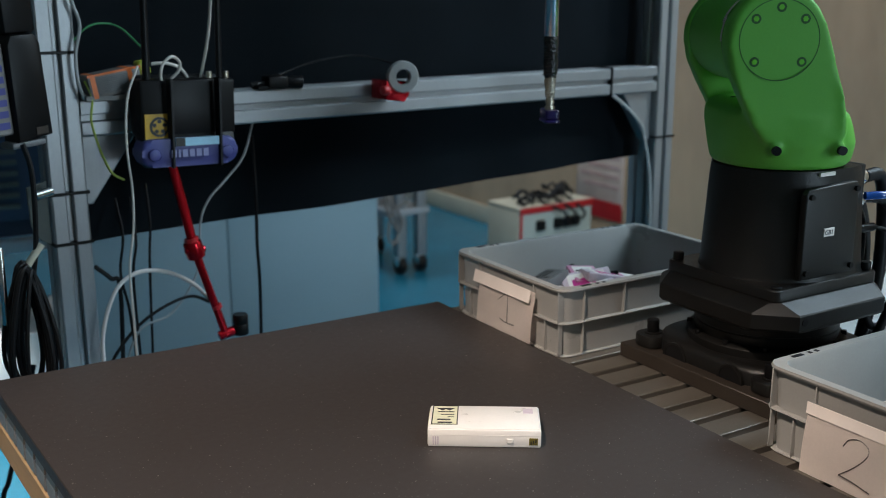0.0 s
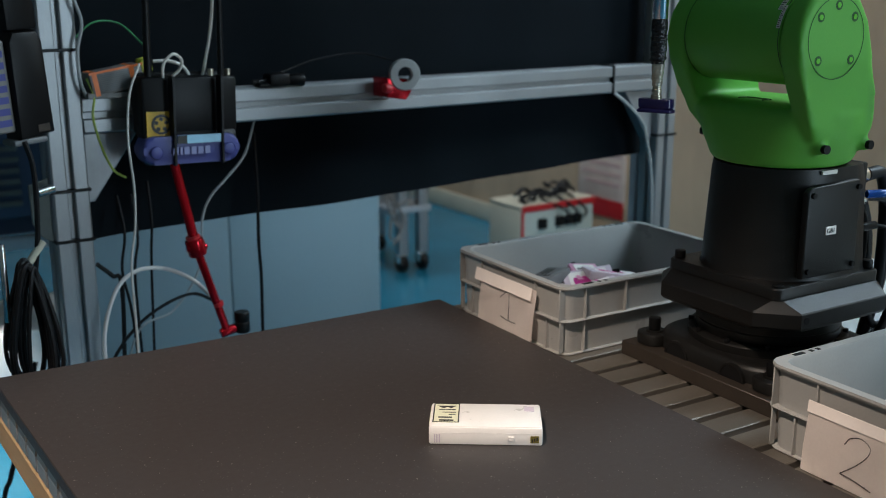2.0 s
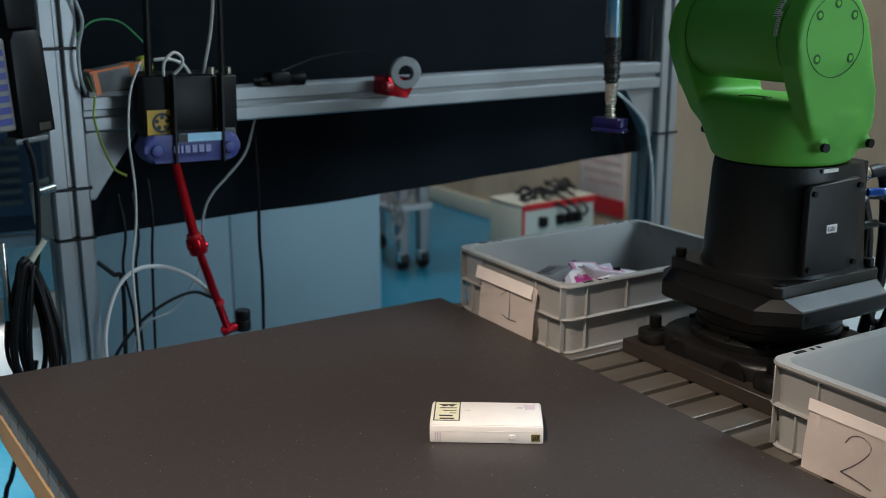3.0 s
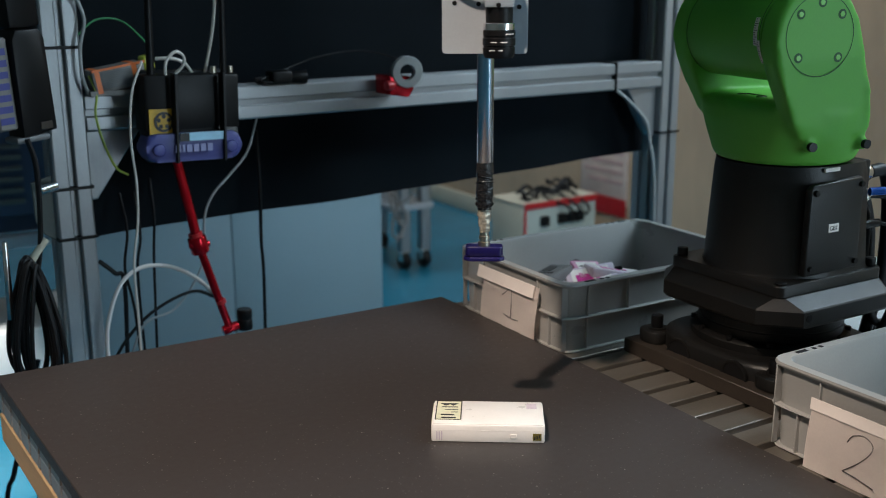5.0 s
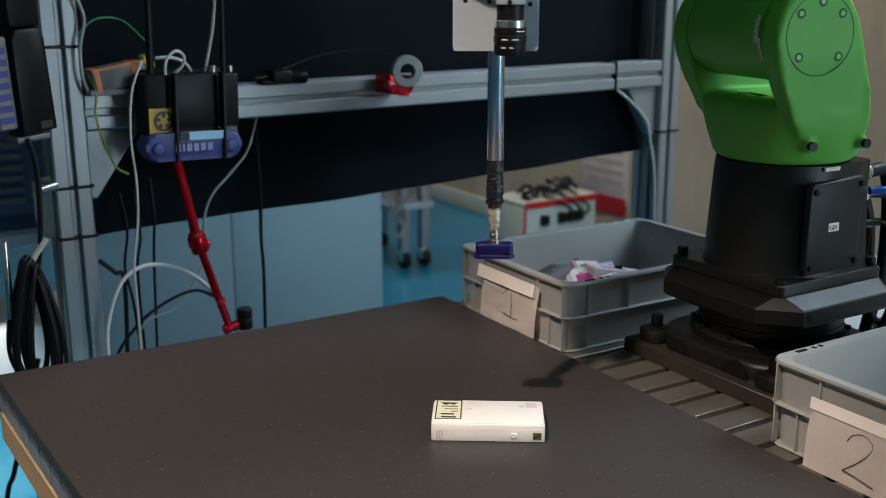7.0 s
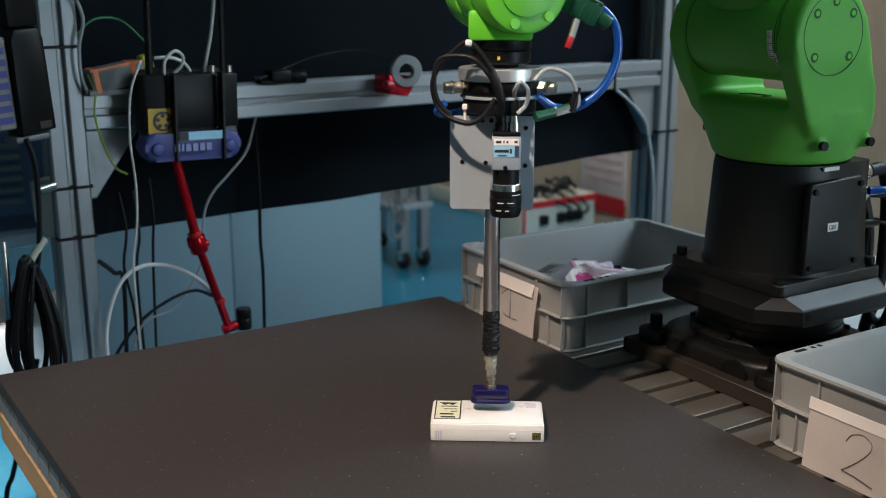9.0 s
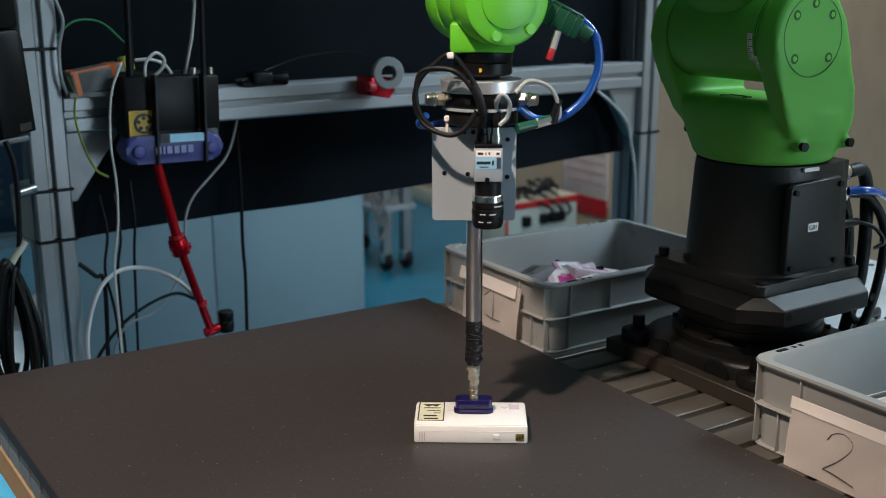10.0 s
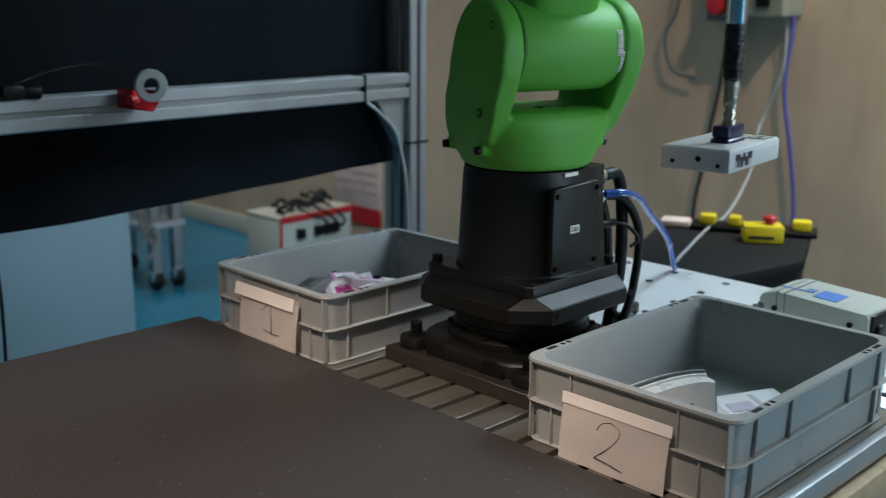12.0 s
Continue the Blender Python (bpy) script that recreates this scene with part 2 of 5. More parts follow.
def mesh_of(name, bm, material, smooth=40):
    bmesh.ops.recalc_face_normals(bm, faces=bm.faces)
    for e in bm.edges:
        if len(e.link_faces) == 2:
            e.smooth = e.calc_face_angle() < radians(smooth)
    for f in bm.faces:
        f.smooth = True
    me = bpy.data.meshes.new(name)
    bm.to_mesh(me)
    bm.free()
    me.materials.append(material)
    return me


def part(name, bm, material, parent=None, label="", at=None, smooth=40):
    """Links a bmesh as one mesh object under a thing or part."""
    ob = new(name, mesh_of(name, bm, material, smooth))
    if parent is not None:
        ob.parent = parent
    if at is not None:
        ob.matrix_basis = at
    if label:
        ob["label"] = label
    return ob


def thing(name, label, category, at=None, group="", kind=""):
    ob = tagged(new(name), label, category, group, kind)
    ob.empty_display_size = 0.05
    if at is not None:
        ob.matrix_basis = at
    return ob


def solid(name, bm, material, label, category, at=None, group="", kind=""):
    return tagged(part(name, bm, material, None, "", at), label, category, group, kind)


def one(fn, *a, **k):
    bm = bmesh.new()
    fn(bm, *a, **k)
    return bm


def cable(name, pts, r, material, label, at=None, category="cable"):
    return solid(name, one(tube, pts, r), material, label, category, at)


FLOOR = -0.85
DECK = -0.018
FRAME = pose(-0.24, 0.33, 0, 0, 0, 3.5)


# ======== the hall ========
def hall():
    solid("floor", one(box, (-5, -5, FLOOR - 0.1), (2.75, 6.2, FLOOR)), M_FLOOR, "glossy blue painted hall floor", "floor", kind="structure")
    solid("wall_east", one(box, (2.55, -5, FLOOR), (2.75, 6.2, 2.4)), M_WALL, "stained beige plaster wall", "wall", kind="structure")
    solid("wall_north", one(box, (-5, 6.2, FLOOR), (2.75, 6.4, 2.4)), M_CREAM, "plain cream wall", "wall", kind="structure")
    solid("wall_west", one(box, (-5.2, -5, FLOOR), (-5, 6.4, 2.4)), M_CREAM, "plain cream wall", "wall", kind="structure")
    solid("wall_south", one(box, (-5.2, -5.2, FLOOR), (2.75, -5, 2.4)), M_CREAM, "plain cream wall", "wall", kind="structure")
    solid("ceiling", one(box, (-5.2, -5.2, 2.4), (2.75, 6.4, 2.5)), M_CEIL, "plain pale ceiling", "ceiling", kind="structure")
    solid("baseboard", one(box, (2.53, 1.0, FLOOR), (2.549, 6.19, FLOOR + 0.11), 0.006), M_CABTOP, "cream skirting board along the beige wall", "baseboard", kind="structure")


hall()


# ======== work table: slotted deck, board, wooden rim ========
def edge(y):
    """The table runs a little out of square along its free side."""
    return -0.7134 - 0.048 * y


def work_table():
    deck = thing("slotted_table", "grey steel slotted work table with wooden rim", "table", pose(0, 0, 0))
    part("bed", one(prism, [(edge(0) + 0.003, 0.003), (edge(-0.97) + 0.003, -0.968), (0.47, -0.968), (0.47, 0.003)], DECK - 0.034, DECK - 0.012), M_GROOVE, deck, "dark bed under the slots")
    y = -0.977 + 0.006
    while y + 0.038 < 0.03:
        top = min(y + 0.038, 0.006)
        bm = bmesh.new()
        prism(bm, [(edge(y) + 0.001, y), (0.47, y), (0.47, top), (edge(top) + 0.001, top)], DECK - 0.0118, DECK, 0.0012, 1)
        part("rail", bm, M_STEEL, deck)
        part("rail_foot", one(prism, [(edge(y) + 0.001, y + 0.004), (edge(y) + 0.02, y + 0.004), (edge(top) + 0.02, top + 0.006), (edge(top) + 0.001, top + 0.006)], DECK - 0.033, DECK - 0.0122, 0.0008, 1), M_ALU, deck, "bright end of a rail")
        y += 0.05
    part("front_edge", one(box, (-0.664, -0.985, DECK - 0.03), (0.92, -0.9705, DECK - 0.002), 0.002), M_ALU, deck, "bright aluminium edge")
    for lo, hi in (((-0.634, -1.0, -0.106), (0.92, -0.965, -0.053)),
                   ((0.88, -0.964, -0.106), (0.92, 0.0, -0.053)), ((-0.681, -0.03, -0.106), (0.879, 0.0, -0.053))):
        part("wooden_rim", one(box, lo, hi, 0.003), M_WOOD, deck, "pale plywood rim")
    part("wooden_rim", one(prism, [(edge(0.0), 0.0), (edge(-0.99), -0.99), (edge(-0.99) + 0.03, -0.99), (edge(0.0) + 0.03, 0.0)], -0.096, -0.053, 0.002, 1), M_WOOD, deck, "pale plywood rim")
    for x, yy in ((-0.60, -0.9), (-0.655, -0.08), (0.84, -0.9), (0.84, -0.08)):
        part("leg", one(box, (x - 0.03, yy - 0.03, FLOOR), (x + 0.03, yy + 0.03, -0.106), 0.003), M_ALU, deck, "aluminium leg")
    solid("work_board", one(prism, [(edge(0), 0.0), (edge(-0.975), -0.975), (0.0, -0.975), (0.0, 0.0)], DECK, 0.0, 0.0012, 1), M_BOARD,
          "dark brown-grey rubber covered board with dust specks", "board")
    plate = thing("drilled_plate", "white drilled metal plate behind the robot", "plate")
    part("sheet", one(box, (0.472, -0.965, DECK - 0.03), (0.92, 0.0, DECK + 0.001), 0.002), M_PLATE, plate)
    for i in range(5):
        for j in range(8):
            x, yy = 0.52 + 0.09 * i, -0.93 + 0.115 * j
            part("hole", one(rod, (x, yy, DECK + 0.0008), (x, yy, DECK + 0.0022), 0.0075, seg=14), M_BLACK, plate, "dark drilled hole")


work_table()


# ======== containers ========
BIN_W, BIN_D, BIN_H = 0.405, 0.298, 0.108


def container(at, label):
    """A stacking container: long side along x, open above."""
    c = thing("storage_bin", label, "bin", at, "stacking bins beside the robot")
    bm = bmesh.new()
    w, d, h = BIN_W, BIN_D, BIN_H
    rows = [(w - 0.026, d - 0.026, 0.0, 0.018), (w - 0.020, d - 0.020, 0.003, 0.019), (w - 0.012, d - 0.012, h - 0.006, 0.021),
            (w - 0.002, d - 0.002, h - 0.0055, 0.022), (w, d, h - 0.003, 0.022), (w - 0.002, d - 0.002, h, 0.022),
            (w - 0.026, d - 0.026, h, 0.02), (w - 0.030, d - 0.030, h - 0.003, 0.018), (w - 0.042, d - 0.042, 0.007, 0.014), (w - 0.06, d - 0.06, 0.004, 0.012)]
    loft(bm, [[bm.verts.new((x, y, z)) for x, y in ring_rows(a, b, r, 6)] for a, b, z, r in rows])
    part("shell", bm, M_BIN, c)
    # flange half way up
    bm = bmesh.new()
    z0 = 0.053
    rows = [(w - 0.020, d - 0.020, z0), (w - 0.003, d - 0.003, z0), (w - 0.001, d - 0.001, z0 + 0.0012), (w - 0.003, d - 0.003, z0 + 0.0026), (w - 0.020, d - 0.020, z0 + 0.0026)]
    loft(bm, [[bm.verts.new((x, y, z)) for x, y in ring_rows(a, b, 0.021, 6)] for a, b, z in rows], False)
    part("middle_flange", bm, M_BIN, c)
    bm = bmesh.new()
    rows = [(w - 0.026, d - 0.026, 0.0005), (w - 0.012, d - 0.012, 0.0005), (w - 0.010, d - 0.010, 0.0018), (w - 0.012, d - 0.012, 0.0032), (w - 0.022, d - 0.022, 0.0034)]
    loft(bm, [[bm.verts.new((x, y, z)) for x, y in ring_rows(a, b, 0.019, 6)] for a, b, z in rows], False)
    part("foot_flange", bm, M_BIN, c)
    def rib(lo, hi):
        part("rib", one(box, lo, hi, 0.0006, 1), M_BIN, c)
    t = 0.0011
    for sx in (-1, 1):
        a, b = sorted((sx * (w / 2 - 0.0022), sx * (w / 2 - 0.0135)))
        for u in (-0.136, -0.074, 0.074, 0.136):
            rib((a, u - t, z0), (b, u + t, h - 0.005))
        for u in (-0.136, -0.103, 0.103, 0.136):
            rib((a + 0.0015, u - t, 0.004), (b - 0.0015, u + t, z0 + 0.001))
    for sy in (-1, 1):
        a, b = sorted((sy * (d / 2 - 0.0022), sy * (d / 2 - 0.0135)))
        for u in (-0.157, -0.079, 0.072, 0.157):
            rib((u - t, a, z0), (u + t, b, h - 0.005))
        for u in (-0.157, 0.157):
            rib((u - t, a + 0.0015, 0.004), (u + t, b - 0.0015, z0 + 0.001))
        # rim slots: near-black bars on the rim for the shade inside them
        for u in (-0.152, -0.130, -0.118, 0.118, 0.130, 0.152):
            part("rim_slot", one(box, (u - (0.009 if abs(u) > 0.14 else 0.0025), sy * (d / 2 - 0.0075) - 0.003, h - 0.001), (u + (0.009 if abs(u) > 0.14 else 0.0025), sy * (d / 2 - 0.0075) + 0.003, h + 0.0005)), M_BENCH, c, "dark bar for a shaded slot in the rim")
    return c


BIN1 = pose(0.024 + BIN_W / 2, -0.011 - BIN_D / 2, DECK)
BIN2 = pose(0.044 + BIN_W / 2, -0.667 - BIN_D / 2, DECK)
container(BIN1, "grey plastic stacking bin holding magenta ink cartridges")
container(BIN2, "grey plastic stacking bin holding white ink cartridges")


def sign(at, y0, y1, z0, z1, x, strokes, label, fold):
    """A sheet hung on a bin's short side, folded over near the top, with a hand-drawn figure."""
    s = thing("paper_sign", label, "sign", at, "numbered paper signs")
    bm = bmesh.new()
    n, k = 10, 8
    grid = [[None] * (n + 1) for _ in range(k + 1)]
    for j in range(k + 1):
        for i in range(n + 1):
            u, v = i / n, j / k
            bulge = 0.0015 * math.sin(3.1 * u + 1) * math.sin(2.7 * v) + 0.0008 * math.sin(9 * u + 5 * v)
            grid[j][i] = bm.verts.new((x - 0.001 - 0.009 * (1 - v) - abs(bulge), y0 + (y1 - y0) * u, z0 + (z1 - z0) * v))
    for j in range(k):
        for i in range(n):
            bm.faces.new((grid[j][i], grid[j][i + 1], grid[j + 1][i + 1], grid[j + 1][i]))
    bmesh.ops.solidify(bm, geom=bm.faces[:], thickness=0.0004)
    part("sheet", bm, M_PAPER, s)
    if fold > 0.015:
        part("fold", one(box, (-0.0006, y0 + 0.9 * fold - 0.01, -fold), (0.0006, y1 + 0.9 * fold - 0.004, 0), 0.0004, 1, pose(x - 0.0035, 0, z1 + 0.002, 0, 12, 0)), M_PAPER, s, "folded top edge")
    else:
        part("fold", one(box, (-0.0005, y0 - 0.003, -fold), (0.0005, y1 + 0.0015, 0), 0.0003, 1, pose(x - 0.0030, 0, z1 + 0.001, 0, 6, 0)), M_PAPER, s, "creased top edge")
    bm = bmesh.new()
    for line in strokes:
        pts = [(x - 0.0112 + 0.009 * v, y0 + (y1 - y0) * u, z0 + (z1 - z0) * v) for u, v in line]
        tube(bm, pts, 0.0006, 5, 6)
    part("figure", bm, M_PEN, s, "hand-drawn numeral in dark pen")
    return s


ONE = [[(0.62, 0.60), (0.52, 0.74), (0.46, 0.80)], [(0.46, 0.80), (0.44, 0.45), (0.43, 0.22)], [(0.56, 0.24), (0.44, 0.21), (0.30, 0.22)]]
TWO = [[(0.65, 0.60), (0.61, 0.71), (0.52, 0.76), (0.44, 0.69), (0.45, 0.56), (0.53, 0.38), (0.63, 0.22), (0.65, 0.19)], [(0.65, 0.19), (0.53, 0.17), (0.38, 0.12)]]
sign(None, -0.246, -0.098, DECK + 0.010, DECK + 0.090, 0.024, ONE, "white paper with a handwritten 1 on a bin", 0.02)
sign(None, -0.886, -0.738, DECK + 0.001, DECK + 0.082, 0.044, TWO, "white paper with a handwritten 2 on a bin", 0.014)


# ======== cartridges ========
CL, CW, CH = 0.132, 0.071, 0.023


def ink_cartridge(at, label):
    c = thing("ink_cartridge", label, "cartridge", at)
    bm = bmesh.new()
    box(bm, (-CL / 2, -CW / 2, 0), (CL / 2, CW / 2, CH - 0.001), 0.0022, 2)
    part("case", bm, M_WHITE, c)
    part("lid", one(box, (-CL / 2 + 0.0015, -CW / 2 + 0.0015, CH - 0.003), (CL / 2 - 0.0015, CW / 2 - 0.0015, CH), 0.0012, 2), M_MILK, c, "milky plastic lid")
    lab = part("label", one(box, (-CL / 2 + 0.004, -CW / 2 + 0.011, CH - 0.0005), (-CL / 2 + 0.034, CW / 2 - 0.004, CH + 0.0004)), M_LABEL, c, "yellowish printed label")
    z = CH + 0.0004
    for lo, hi in (((-0.062, -0.0245), (-0.032, -0.0232)), ((-0.062, 0.0302), (-0.032, 0.0315)), ((-0.0625, -0.0245), (-0.0612, 0.0315)), ((-0.0328, -0.0245), (-0.0315, 0.0315)),
                   ((-0.056, 0.012), (-0.036, 0.014)), ((-0.052, 0.004), (-0.036, 0.0055)), ((-0.044, -0.003), (-0.036, -0.0015)),
                   ((-0.056, -0.012), (-0.040, -0.0085)), ((-0.055, -0.0205), (-0.038, -0.017))):
        part("print_bar", one(box, (lo[0], lo[1], z - 0.0002), (hi[0], hi[1], z + 0.0003)), M_INK, lab)
    bm = bmesh.new()
    prism(bm, [(-0.058, 0.024), (-0.036, 0.024), (-0.042, 0.017), (-0.046, 0.021), (-0.051, 0.017)], z - 0.0002, z + 0.0003)
    part("print_mark", bm, M_INK, lab)
    wrap = part("label_end", one(box, (-CL / 2 - 0.0004, -0.022, 0.004), (-CL / 2 + 0.001, 0.03, CH - 0.002)), M_LABEL, c, "label folded over the end")
    for a, b in ((-0.018, -0.004), (0.002, 0.012), (0.017, 0.026)):
        part("print_bar", one(box, (-CL / 2 - 0.0008, a, 0.011), (-CL / 2, b, 0.0145)), M_INK, wrap)
    for i in range(3):
        part("rib", one(box, (-CL / 2 + 0.006 + 0.0028 * i, -CW / 2 - 0.0006, 0.003), (-CL / 2 + 0.0074 + 0.0028 * i, -CW / 2 + 0.001, 0.0135)), M_LILAC, c, "faint moulded rib")
    part("seam", one(box, (-CL / 2 + 0.002, -CW / 2 - 0.0003, 0.0148), (CL / 2 - 0.002, CW / 2 + 0.0003, 0.0154)), M_MILK, c)
    part("latch", one(box, (0.026, -CW / 2 - 0.0016, 0.006), (0.0335, -CW / 2 + 0.001, 0.0115), 0.0006, 1), M_MILK, c, "small moulded latch")
    chip = part("chip", one(box, (0.052, -CW / 2 - 0.0008, 0.004), (0.062, -CW / 2 + 0.001, 0.0125)), mat("gold_chip", (0.20, 0.17, 0.04), 0.35, 0.5), c, "dark gold contact chip")
    for i in range(3):
        part("contact", one(box, (0.0535 + 0.0027 * i, -CW / 2 - 0.0012, 0.005 + 0.001 * i), (0.055 + 0.0027 * i, -CW / 2, 0.009 + 0.001 * i)), M_INK, chip)
    part("window", one(box, (0.046, 0.012, CH - 0.0005), (0.058, 0.026, CH + 0.0005), 0.0004, 1), M_LILAC, c, "shallow moulded panel")
    for a, zz, r in ((-0.022, 0.008, 0.0022), (0.004, 0.012, 0.003), (0.024, 0.007, 0.0022)):
        part("port", one(rod, (CL / 2 - 0.002, a, zz), (CL / 2 + 0.0006, a, zz), r, seg=14), M_BLACK, c, "dark round port")
    mark = part("side_print", one(box, (0.012, CW / 2 - 0.001, 0.004), (0.052, CW / 2 + 0.0004, 0.017)), M_LILAC, c, "printed patch on the side")
    for a, b, lo, hi in ((0.012, 0.022, 0.010, 0.017), (0.020, 0.028, 0.004, 0.013), (0.029, 0.034, 0.009, 0.017), (0.034, 0.041, 0.004, 0.014), (0.042, 0.052, 0.011, 0.017), (0.044, 0.048, 0.005, 0.012)):
        part("print_bar", one(box, (a, CW / 2, lo), (b, CW / 2 + 0.0008, hi)), M_INK, mark)
    return c


CART = (-0.239, -0.500, -34.0)
cartridge = ink_cartridge(pose(CART[0], CART[1], 0, 0, 0, CART[2]), "white plastic ink cartridge with a yellowish label")


def loose_cartridges():
    """The piles inside the two bins."""
    base = BIN1.translation
    def boxy(at, size, shell, face, label):
        c = thing("used_cartridge", label, "cartridge", at, "cartridges heaped in a bin")
        x, y, z = size
        part("case", one(box, (-x / 2, -y / 2, 0), (x / 2, y / 2, z), 0.003), shell, c)
        f = part("label", one(box, (-x * 0.38, -y * 0.36, z - 0.0004), (x * 0.38, y * 0.36, z + 0.0006)), M_GROOVE if shell in (M_GROOVE, M_DEVICE) else M_WHITE, c, "printed label")
        part("print_block", one(box, (-x * 0.30, -y * 0.30, z), (x * 0.02, y * 0.06, z + 0.0012)), face, f)
        part("print_bar", one(box, (x * 0.08, -y * 0.28, z), (x * 0.14, y * 0.3, z + 0.0012)), face, f)
        part("snout", one(rod, (x / 2 - 0.004, y * 0.2, z / 2), (x / 2 + 0.012, y * 0.2, z / 2), min(0.008, z * 0.4), seg=14), M_BLACK, c, "black outlet")
        return c
    bx, by = base.x - 0.032, base.y + 0.018
    z = DECK + 0.0005
    for dx, dy, dz, rx, ry, rz, sh, fc, sz in (
            (-0.035, -0.02, 0.0065, 0, 4, 150, M_WHITE, M_PINK, (0.10, 0.06, 0.024)),
            (0.02, 0.03, 0.0065, 3, 0, 35, M_PINK2, M_PINK, (0.10, 0.06, 0.024)),
            (0.075, -0.03, 0.0065, 0, -4, -60, M_LILAC, M_PINK, (0.10, 0.06, 0.024)),
            (-0.07, 0.045, 0.006, 0, 0, 80, M_DEVICE, M_INK, (0.10, 0.06, 0.024)),
            (-0.01, 0.0, 0.026, 6, -12, 20, M_LILAC, M_PINK, (0.105, 0.066, 0.02)),
            (0.07, -0.02, 0.026, -6, 8, 62, M_PINK2, M_PINK, (0.105, 0.066, 0.02)),
            (-0.06, 0.03, 0.026, 4, 6, 120, M_LILAC, M_INK, (0.09, 0.05, 0.022)),
            (-0.045, 0.035, 0.048, 8, 6, 200, M_GROOVE, M_INK, (0.08, 0.045, 0.018)),
            (0.055, -0.012, 0.050, -5, 10, -20, M_LILAC, M_PINK, (0.10, 0.05, 0.016)),
            (0.028, 0.025, 0.043, 3, -5, 65, M_PINK2, M_INK, (0.08, 0.05, 0.02)),
            (0.012, -0.004, 0.052, 16, -10, -30, M_LILAC, M_PINK, (0.085, 0.06, 0.010))):
        boxy(pose(bx + dx, by + dy, z + dz, rx, ry, rz), sz, sh, fc, "magenta and white ink cartridge lying in a heap" if sh in (M_PINK2, M_LILAC) else "white ink cartridge with black outlet in a heap")

    bx, by = BIN2.translation.x, BIN2.translation.y
    def curved(at):
        c = thing("curved_cartridge", "white cartridge with a curved back and dark ribs", "cartridge", at)
        pts = [(-0.058, 0)] + [(-0.058 + 0.116 * k / 8, 0.036 + 0.020 * math.sin(math.pi * (k / 8) * 0.55)) for k in range(9)] + [(0.058, 0)]
        m = pose(0, 0, 0, 90, 0, 0)
        for i in range(3):
            part("shell_rib", one(prism, [(x * (1.03 if i % 2 else 1), y * (1.05 if i % 2 else 1)) for x, y in pts], -0.035 + 0.012 * i, -0.028 + 0.012 * i, 0.001, 1, m), M_GROOVE if i % 2 else M_MILK, c)
        part("case", one(prism, [(x * 0.96, y * 0.95) for x, y in pts], -0.036, 0.03, 0.002, 2, m), M_MILK, c)
        lab = part("label", one(box, (-0.04, -0.0305, 0.006), (0.05, -0.0298, 0.036)), M_WHITE, c, "white label with blue and black print")
        for lo, hi, mm in (((-0.03, 0.02), (-0.012, 0.028), M_BLUEP), ((0.018, 0.018), (0.026, 0.027), M_INK), ((-0.008, 0.022), (0.006, 0.026), M_BLUEP), ((-0.03, 0.010), (0.0, 0.013), M_INK)):
            part("print_bar", one(box, (lo[0], -0.031, lo[1]), (hi[0], -0.0302, hi[1])), mm, lab)
        part("clip", one(box, (0.054, -0.02, 0.004), (0.061, 0.02, 0.050), 0.0015), M_GREY, c, "grey end clip")
        return c
    curved(pose(bx - 0.045, by + 0.036, DECK + 0.010, -10, -3, -38))
    boxy(pose(bx + 0.048, by - 0.028, DECK + 0.008, 3, -3, -30), (0.11, 0.066, 0.02), M_MILK, M_LILAC, "white ink cartridge lying in a bin")
    boxy(pose(bx - 0.09, by - 0.07, DECK + 0.008, 0, 0, -20), (0.11, 0.066, 0.02), M_WHITE, M_LILAC, "white ink cartridge lying in a bin")


loose_cartridges()

# ======== robot ========
AX, AY = 0.262, -0.480
J2_OUT, J2_UP = 0.050, 0.455
robot = thing("robot_arm", "green and charcoal industrial robot arm with suction tool", "robot", pose(AX, AY, 0))


